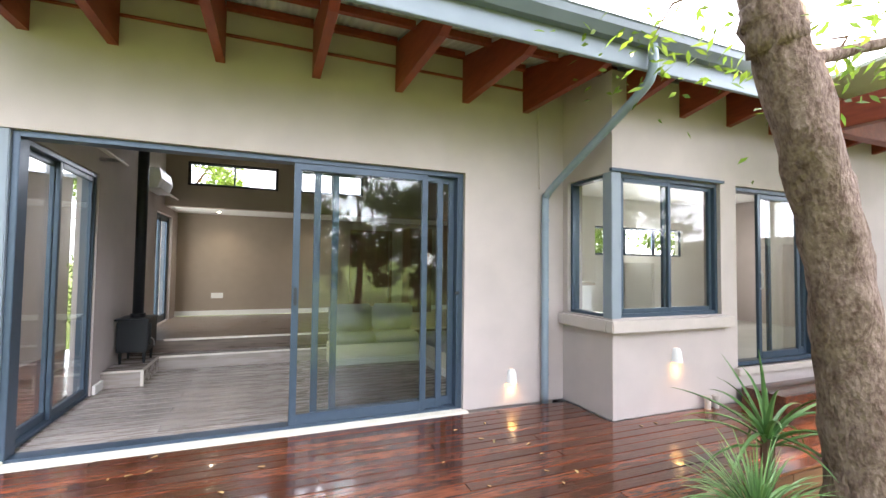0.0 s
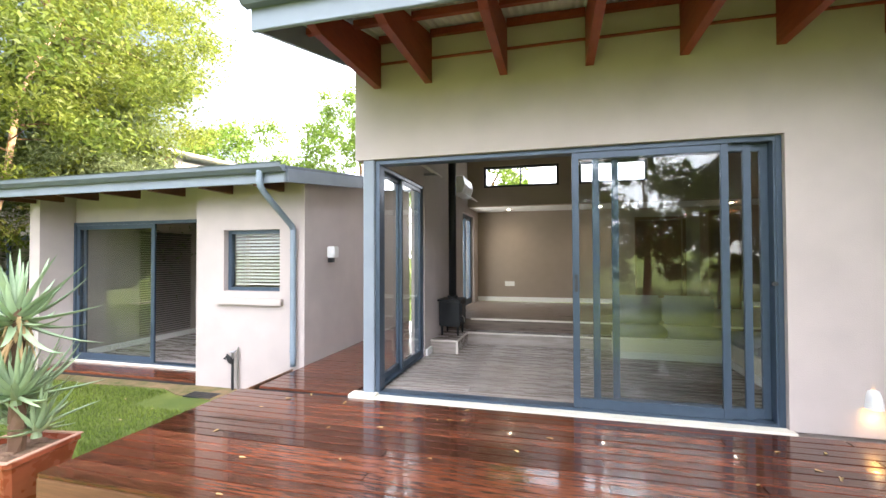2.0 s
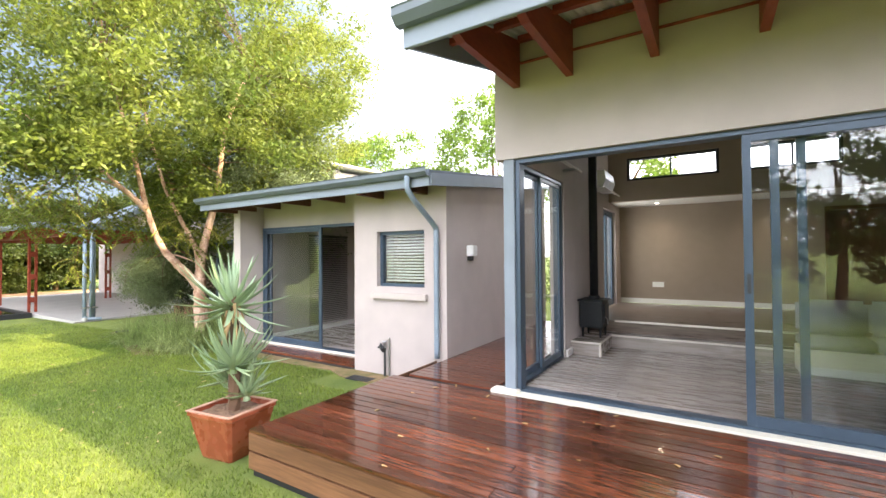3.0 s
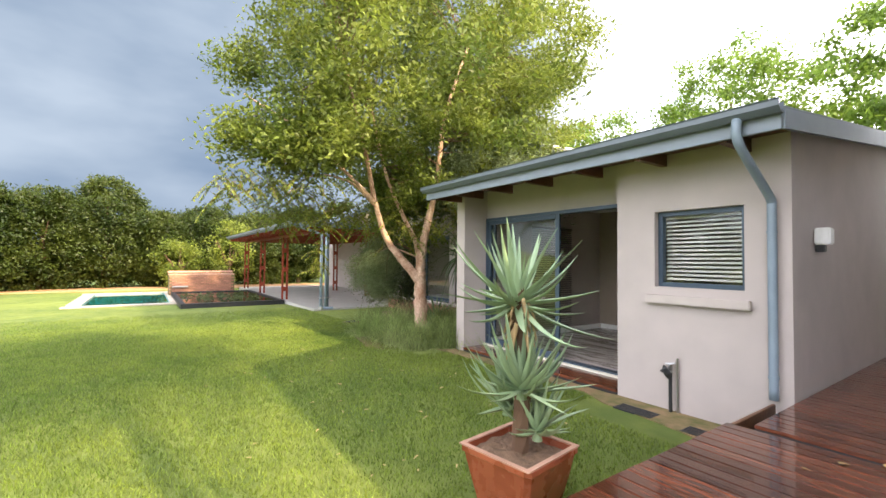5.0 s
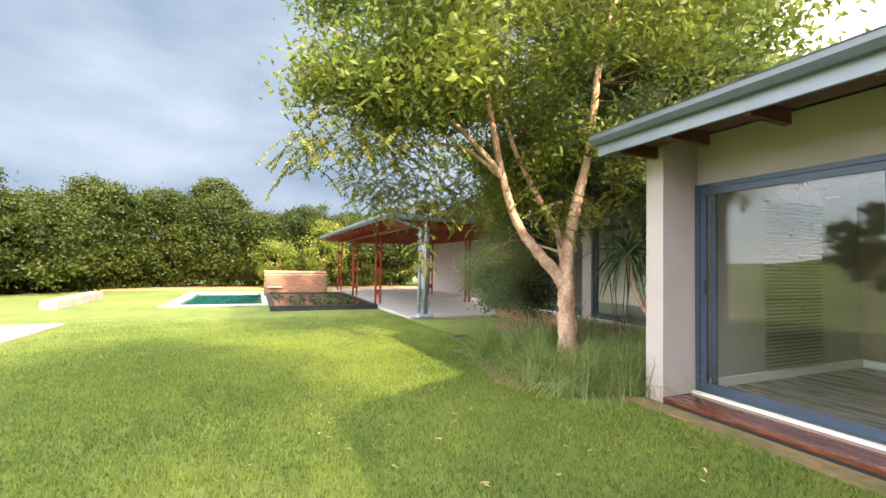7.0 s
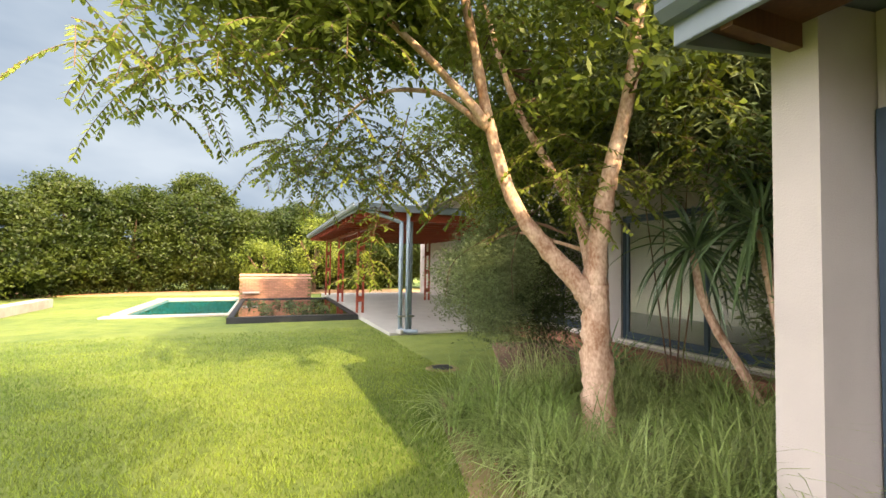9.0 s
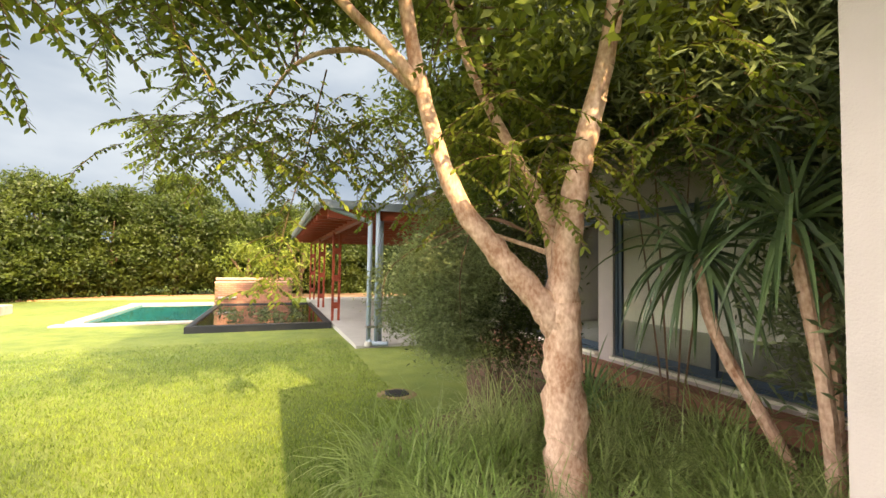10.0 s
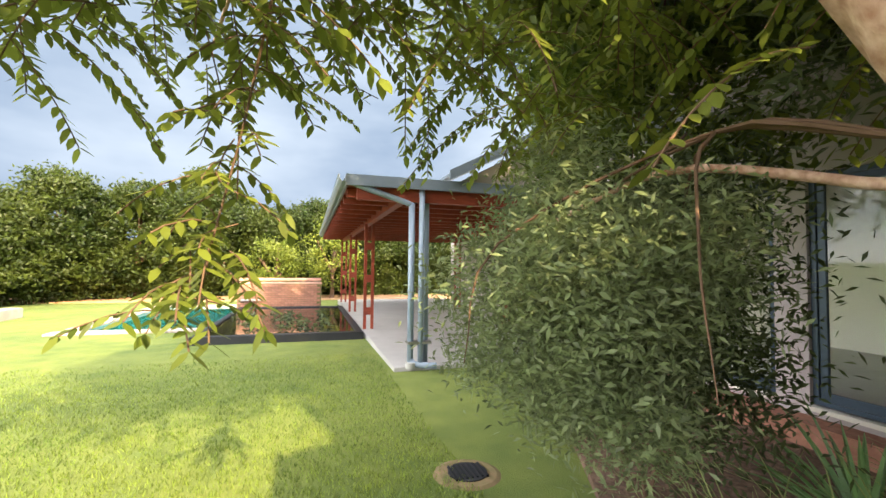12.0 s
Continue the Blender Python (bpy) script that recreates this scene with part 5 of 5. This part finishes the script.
for lo, hi, n in (((-11.0, 3.2, 1.9), (-10.5, 3.8, 2.5), 26), ((-11.6, 3.7, 2.0), (-10.6, 4.6, 2.7), 50), ((-12.2, 4.4, 2.1), (-10.9, 5.6, 2.9), 34), ((-12.0, 2.6, 2.1), (-10.8, 3.6, 2.9), 52),
                  ((-10.7, 1.9, 2.45), (-9.1, 3.3, 3.2), 80), ((-10.4, 1.3, 2.35), (-9.4, 2.2, 2.9), 50), ((-11.6, 2.4, 1.9), (-10.8, 3.2, 2.5), 36), ((-11.5, 4.7, 1.9), (-10.6, 5.6, 2.6), 30), ((-10.4, 5.2, 1.75), (-9.7, 5.9, 2.4), 30), ((TX - 0.7, TY - 0.7, 1.6), (TX + 0.25, TY + 0.2, 2.5), 34),
                  ((TX - 0.3, TY + 0.4, 1.9), (TX + 1.0, TY + 1.5, 3.1), 60)):
    leafy_branch(scatter(n, lo, hi), 0.35, 0.75, "leafy twigs with paired oval leaves drooping from the crown")
low_stem = curve([(-10.6, 3.85, 2.75), (-10.75, 3.72, 2.1), (-10.93, 3.6, 1.6), (-10.91, 3.52, 1.2), (-11.0, 3.46, 0.95)], 7)
low_twigs = [tuple(p + Vector((random.uniform(-0.07, 0.07), random.uniform(-0.07, 0.07), 0))) for p in low_stem[4:] for _ in range(2)]
leafy_branch(low_twigs, 0.16, 0.34, "long leafy twig hanging low over the lawn")
hang = thing("hanging_stem", -10.6, 3.85, 2.75, "thin brown stem of a low-hanging twig", "branch")
part("stem", tube(low_stem, lerp_list(0.007, 0.002, len(low_stem)), 6), M_TWIG, hang)

# tree before the deck
DX, DY = 3.42, 1.60
dl = [
    ([(DX - 0.72, DY + 0.05, 2.75), (DX - 0.6, DY + 0.1, 3.1), (DX - 0.2, DY + 0.3, 3.5), (DX + 0.5, DY + 0.5, 4.2)], 0.1, 0.04),
    ([(DX - 0.62, DY + 0.04, 2.65), (DX - 0.76, DY + 0.05, 3.2), (DX - 0.9, DY, 4.4), (DX - 1.2, DY - 0.3, 6.0)], 0.15, 0.06),
    ([(DX - 0.68, DY + 0.05, 2.55), (DX - 0.4, DY + 0.1, 2.62), (DX - 0.05, DY + 0.1, 2.75), (DX + 0.6, DY + 0.0, 2.95)], 0.075, 0.03),
]
cr = np.vstack([shell_clumps(300, (DX - 0.9, DY - 0.3, 6.3), (2.9, 2.4, 1.9), 0.3, -0.6), shell_clumps(2, (DX + 0.25, DY + 0.3, 2.85), (0.25, 0.15, 0.2), 0.2),
                shell_clumps(1, (DX - 0.5, DY + 0.9, 3.2), (0.1, 0.1, 0.1), 0.2)])
grown_tree("deck_tree", [(DX + 0.12, DY, -0.5), (DX + 0.05, DY, 0.0), (DX - 0.04, DY, 0.7), (DX - 0.2, DY, 1.5), (DX - 0.5, DY, 2.3), (DX - 0.70, DY + 0.05, 2.9)], (0.20, 0.125), dl, cr, 120, 0.6,
           (0.10, 0.032), M_LEAFY, M_BARK2, "leaning tree with dark rough bark before the deck")
p2 = thing("clay_pot", 2.74, 1.74, -0.38, "pale clay pot with spiky green leaves beside the deck", "pot")
part("body", tube([(2.74, 1.74, -0.4), (2.74, 1.74, 0.0), (2.74, 1.74, 0.12), (2.74, 1.74, 0.15)], [0.15, 0.22, 0.25, 0.25], 16), M_RIM, p2)
part("leaves", rosette(2.74, 1.74, 0.12, 130, 0.40, 0.017, 5, 85, 1.3, 0.1), M_SPIKE, p2, "arching green strap leaves")
p3 = thing("spiky_plant", 3.38, 2.08, 0.0, "arching spiky green plant beside the tree trunk", "plant")
part("leaves", rosette(3.38, 2.08, 0.30, 26, 0.6, 0.042, 15, 80, 1.5), M_SPIKE, p3, "long green arching leaves")
part("stem", tube([(3.38, 2.08, -0.4), (3.38, 2.08, 0.32)], 0.04, 8), M_TWIG, p3)

# pergola and fence past the kitchen
perg = thing("pergola", 5.6, 2.0, 0, "red timber pergola with a sheet roof past the deck", "pergola")
part("beam", box(4.75, 2.35, 2.66, 8.5, 2.45, 2.90, 0.006), M_REDWOOD, perg)
part("beam", box(4.75, 0.6, 2.66, 4.85, 2.35, 2.90, 0.006), M_REDWOOD, perg)
part("roof_sheet", prism([(0.4, 3.2), (2.55, 3.06), (2.55, 3.09), (0.4, 3.23)], 4.65, 8.8), M_SHEET, perg)
part("beam", box(4.70, 2.46, 2.92, 8.6, 2.52, 3.05, 0.006), M_REDWOOD, perg)
part("post", box(6.2, 2.35, -0.4, 6.32, 2.47, 2.66, 0.006), M_WHITE, perg)
part("post", box(8.3, 1.95, -0.4, 8.42, 2.07, 2.68, 0.006), M_WHITE, perg)
fence = thing("timber_fence", 9.7, 2.0, -0.4, "dark brown slatted timber fence", "fence")
for i in range(22):
    part("slat", box(9.70, -3.0 + i * 0.31, -0.42, 9.73, -2.71 + i * 0.31, 1.95, 0.003), M_DOORWOOD, fence)
part("cap", box(9.66, -3.05, 1.95, 9.78, 3.8, 2.1, 0.006), M_CREAM, fence)

tagged(finish("dry_edge", prism([(-4.62, 5.05), (-4.9, 4.85), (-4.5, 4.66), (-3.9, 4.6), (-3.3, 4.48), (-3.02, 4.42), (-3.02, 5.05)], -0.5, -0.368, "z"), M_SAND2),
       "bare brown earth along the annex wall", "earth", kind="structure")
tagged(finish("dry_edge", prism([(-7.8, 5.04), (-8.0, 4.72), (-7.0, 4.80), (-5.8, 4.78), (-4.9, 4.85), (-4.62, 5.04)], -0.5, -0.372, "z"), M_SAND2),
       "bare brown earth along the porch", "earth", kind="structure")
tagged(finish("dry_edge", prism([(-11.0, 4.42), (-10.2, 4.1), (-8.9, 3.78), (-7.75, 4.15), (-7.7, 4.72), (-8.0, 4.72), (-8.9, 4.1), (-10.7, 4.42)], -0.6, -0.388, "z"), M_SAND2),
       "bare brown earth along the planting bed", "earth", kind="structure")
# tussocks of tall grass
bed = tagged(finish("planting_bed", prism([(-10.9, 4.35), (-8.9, 4.05), (-7.85, 4.45), (-7.78, 8.0), (-13.8, 8.0), (-13.8, 6.6), (-11.6, 5.6)], -0.6, -0.395, "z"), M_SOIL),
             "bed of dark bark mulch under the tree", "bed", kind="structure")


def tussock(x, y, n, length):
    t = thing("grass_tussock", x, y, -0.4, "arching tussock of tall green and straw grass", "grass", "tussocks under the tree")
    a = RNG.uniform(0, 6.283, n)
    el = RNG.uniform(0.75, 1.5, n)
    d = np.column_stack([np.cos(a) * np.cos(el), np.sin(a) * np.cos(el), np.sin(el)])
    p = np.column_stack([x + RNG.normal(size=n) * 0.1, y + RNG.normal(size=n) * 0.1, np.full(n, -0.41)])
    ln = length * RNG.uniform(0.5, 1.1, n)
    s = np.column_stack([-np.sin(a), np.cos(a), np.zeros(n)])
    out = []
    k = 5
    for i in range(k):
        w0 = 0.0085 * (1 - i / k)
        w1 = 0.0085 * (1 - (i + 1) / k) + 0.0006
        q = p + d * (ln / k)[:, None]
        out.append(np.stack([p - s * w0, p + s * w0, q + s * w1, q - s * w1], 1))
        p = q
        d = d + np.array([0, 0, -0.46])
        d /= np.linalg.norm(d, axis=1)[:, None]
    for tuft in np.array_split(np.stack(out, 1), 4):
        quads_object("tuft", tuft.reshape(-1, 3), M_BLADE, 4, t)


for i in range(22):
    a = i * 2.39996
    r = 0.35 + 1.05 * math.sqrt(i / 22)
    x, y = -9.2 + r * math.cos(a) * 1.0, 5.25 + r * math.sin(a) * 0.95
    if y < 4.15 or x > -7.95:
        y, x = max(y, 4.35), min(x, -8.05)
    tussock(x, y, 260, random.uniform(0.6, 1.1))
for x, y in ((-8.3, 4.7), (-8.2, 5.6), (-8.25, 6.2), (-8.8, 6.6), (-9.6, 6.9), (-10.6, 7.0), (-8.5, 4.55), (-8.9, 4.4)):
    tussock(x, y, 240, 0.9)

dra = thing("dragon_tree", -8.85, 6.45, -0.4, "multi-stemmed dracaena with long dark sword leaves", "plant")
for pts, n, ln in (([(-8.75, 6.75, -0.45), (-9.0, 6.6, 0.15), (-9.22, 6.4, 0.75), (-9.3, 6.35, 1.3)], 52, 0.85),
                   ([(-8.6, 6.6, -0.45), (-8.62, 6.5, 0.5), (-8.75, 6.45, 1.5)], 46, 0.9),
                   ([(-8.7, 6.8, -0.45), (-8.8, 6.9, 0.9), (-9.0, 6.8, 1.9)], 44, 0.8)):
    part("stem", tube(curve(pts, 5), 0.042, 9, wobble=0.25), M_BARK, dra)
    part("leaves", rosette(*pts[-1], n, ln, 0.058, -50, 80, 2.2), M_SWORD, dra, "long arching sword leaves")
big_agave = thing("agave", -10.9, 6.7, -0.4, "low bright green strap-leaved plant in the bed", "plant")
part("leaves", rosette(-10.9, 6.7, -0.36, 40, 0.75, 0.06, 15, 80, 0.7), M_SPIKE, big_agave)


def shrub(name, c, radii, n, per, leaf, material, label):
    t = thing(name, c[0], c[1], ground_z(c[0], c[1]), label, "shrub")
    for i in range(4):
        a = i * 1.6
        bm = bmesh.new()
        tube([(c[0], c[1], -0.6), (c[0] + math.cos(a) * radii[0] * 0.3, c[1] + math.sin(a) * radii[1] * 0.3, c[2]), (c[0] + math.cos(a) * radii[0] * 0.7, c[1] + math.sin(a) * radii[1] * 0.7, c[2] + radii[2] * 0.5)],
             [0.010, 0.006, 0.003], 5, bm)
        part("stem", bm, M_TWIG, t)
    pts = clump_points(shell_clumps(n, c, radii, 0.3, -0.8), per, 0.4)
    quads_object("foliage", leaf_quads(pts, *leaf), material, 4, t)
    return t


shrub("dark_shrub", (-8.55, 7.35, 2.3), (0.75, 0.7, 2.5), 210, 150, (0.13, 0.026), M_LEAFB, "tall dark feathery shrub by the wing wall")
shrub("dark_shrub", (-9.9, 6.8, 3.1), (1.9, 1.1, 1.25), 130, 150, (0.13, 0.026), M_LEAFB, "dark feathery branches before the wing wall")
shrub("dark_shrub", (-11.7, 6.0, 0.85), (0.75, 0.6, 1.15), 110, 150, (0.07, 0.02), M_LEAFD, "low dark shrub behind the tree trunk")
shrub("passage_shrub", (-2.4, 9.8, 0.8), (0.5, 0.6, 1.2), 36, 80, (0.09, 0.04), M_LEAFY, "bright green shrub in the side passage")
shrub("backyard_shrub", (7.6, 9.0, 1.6), (2.2, 0.9, 1.6), 80, 80, (0.12, 0.05), M_LEAFY, "bright green shrub behind the kitchen")


def far_tree(name, x, y, h, r, n, per, leaf, material, label, low=0.12):
    z = ground_z(x, y)
    t = thing(name, x, y, z, label, "tree")
    top = z + h
    part("trunk", tube(curve([(x, y, z - 0.1), (x + 0.1, y, z + h * 0.3), (x - 0.1, y + 0.1, z + h * 0.8)], 4), lerp_list(0.05 * r + 0.06, 0.03, 9), 8, wobble=0.3), M_TWIG, t)
    for a in (0.3, 1.7, 2.9, 4.1, 5.3):
        part("limb", tube([(x, y, z + h * 0.28), (x + math.cos(a) * r * 0.4, y + math.sin(a) * r * 0.4, z + h * 0.5), (x + math.cos(a) * r * 0.7, y + math.sin(a) * r * 0.7, z + h * 0.65)], [0.08, 0.05, 0.02], 6), M_TWIG, t)
    c = shell_clumps(n, (x, y, z + h * (0.48 + low * 0.5)), (r, r, h * (0.52 - low * 0.5)), 0.55, -0.97)
    quads_object("crown", leaf_quads(clump_points(c, per, 0.5, 0.75), *leaf), material, 4, t)
    return t


line = [(-28.0, -10.6), (-30.5, -8.9), (-32.8, -6.8), (-34.6, -4.4), (-35.6, -1.6), (-35.9, 1.4), (-36.2, 4.3), (-35.8, 7.4), (-36.5, 10.6), (-35.5, 14.0), (-33, 17.5)]
for i, (x, y) in enumerate(line):
    h = (5.6, 4.7, 6.0, 5.9, 6.9, 4.9, 5.6, 5.0, 6.0, 6.4, 6.0)[i]
    far_tree("woodland_tree", x, y, h, 2.4 + 0.35 * math.sin(i * 2.1), 330, 125, (0.19, 0.10), M_HEDGE, "dense rounded green tree at the garden's edge", 0.02)
for x, y, h, r in ((-32.8, 2.2, 3.2, 1.3), (-32.6, 5.0, 4.6, 1.4), (-31.5, -10.0, 3.2, 1.3)):
    far_tree("young_tree", x, y, h, r, 50, 80, (0.2, 0.08), M_LEAF, "young bright green tree before the woodland", 0.1)
for x, y, h, r in ((-14.5, 17.5, 8.5, 3.0), (-8.5, 18.5, 9.6, 2.8), (-3.2, 17.0, 9.2, 2.6), (10.5, 15.0, 8.0, 3.4), (13.5, 9.0, 7.5, 3.2), (15.5, 2.0, 7.0, 3.0), (-20.0, 20.0, 8, 3.2), (-27, 19, 7.5, 3)):
    far_tree("garden_edge_tree", x, y, h, r, 150, 120, (0.19, 0.08), M_LEAFY, "tall bright green tree behind the house", 0.25)
for x, y, h, r in ((-1.0, -9.5, 7.0, 2.6), (3.5, -9.0, 6.5, 2.5), (7.5, -8.0, 7, 2.5), (-15, -19, 5.0, 2.6), (1, -18, 6.5, 3.2), (8, -15, 7, 3.2), (14, -8, 7, 3.2)):
    far_tree("woodland_tree", x, y, h, r, 70, 70, (0.3, 0.13), M_HEDGE, "dense rounded green tree at the garden's edge", 0.1)

# low wooded hills far across the fields
hills = bmesh.new()
ridge = [(math.cos(a), math.sin(a), 5 + 9 * noise.noise(Vector((a * 3, 0.3, 0))) + 2.5 * noise.noise(Vector((a * 22, 1.7, 0)))) for a in lerp_list(3.3, 6.1, 120)]
rows = [[hills.verts.new((x * r, y * r, z * k - 0.7)) for x, y, z in ridge] for r, k in ((170, 0.0), (200, 0.7), (240, 1.0), (300, 0.2))]
for p, q in zip(rows, rows[1:]):
    for i in range(len(p) - 1):
        hills.faces.new((p[i], p[i + 1], q[i + 1], q[i]))
tagged(finish("backdrop", hills, M_TURF, True), "low green hills far across the fields", "hills", kind="structure")

# lawn blades
N = 560000
gx = RNG.uniform(-17.5, 3.5, N)
gy = RNG.uniform(-4.5, 5.0, N)
ok = ((gy < 4.2) & (gx < -3.05)) | (gy < 2.12) | ((gx < -4.7) & (gx > -7.7) & (gy < 4.75)) | ((gx < -11.2) & (gy < 5.0))
ok &= ~((np.abs(gx - PX) < 0.3) & (np.abs(gy - PY) < 0.3))
ok &= RNG.random(N) < np.clip(1.25 - (np.abs(gx + 7.5)) / 9, 0, 1) * np.clip((gy + 4.5) / 3.0, 0, 1)
gx, gy = gx[ok], gy[ok]
gz = -0.38 - 0.25 * np.clip((-8.0 - gx) / 15.0, 0, 1)
p = np.column_stack([gx, gy, gz - 0.004])
a = RNG.uniform(0, 6.283, len(gx))
s = np.column_stack([np.cos(a), np.sin(a), np.zeros(len(gx))]) * 0.0055
tip = p + np.column_stack([RNG.normal(size=len(gx)) * 0.016, RNG.normal(size=len(gx)) * 0.016, RNG.uniform(0.02, 0.05, len(gx))])
lawn = quads_object("lawn_grass", np.stack([p - s, p + s, tip], 1).reshape(-1, 3), M_LAWN, 3)
tagged(lawn, "short mown green grass blades", "grass", kind="stuff")

# fallen leaves on the deck and lawn
bm = bmesh.new()
sword_leaf((-0.04, 0, 0.004), (1, 0, 0.06), 0.085, 0.03, 0.3, bm, 0.2, 4)
ml = bpy.data.meshes.new("fallen_leaf")
bm.to_mesh(ml)
bm.free()
ml.materials.append(M_DRYLEAF)
for i in range(110):
    if i < 45:
        x, y, z = random.uniform(-2.5, 4.5), random.uniform(2.25, 4.05), 0.002
        if x > 3.2 and y > 3.3:
            continue
    else:
        x, y = random.uniform(-9.5, -4.0), random.uniform(1.0, 4.4)
        z = ground_z(x, y) + 0.03
    o = new("fallen_leaf", ml)
    o.matrix_world = Matrix.Translation((x, y, z)) @ Matrix.Rotation(random.uniform(0, 6.28), 4, "Z") @ Matrix.Scale(random.uniform(0.4, 0.85), 4)
    tagged(o, "small dry fallen leaf", "leaf", "fallen leaves")
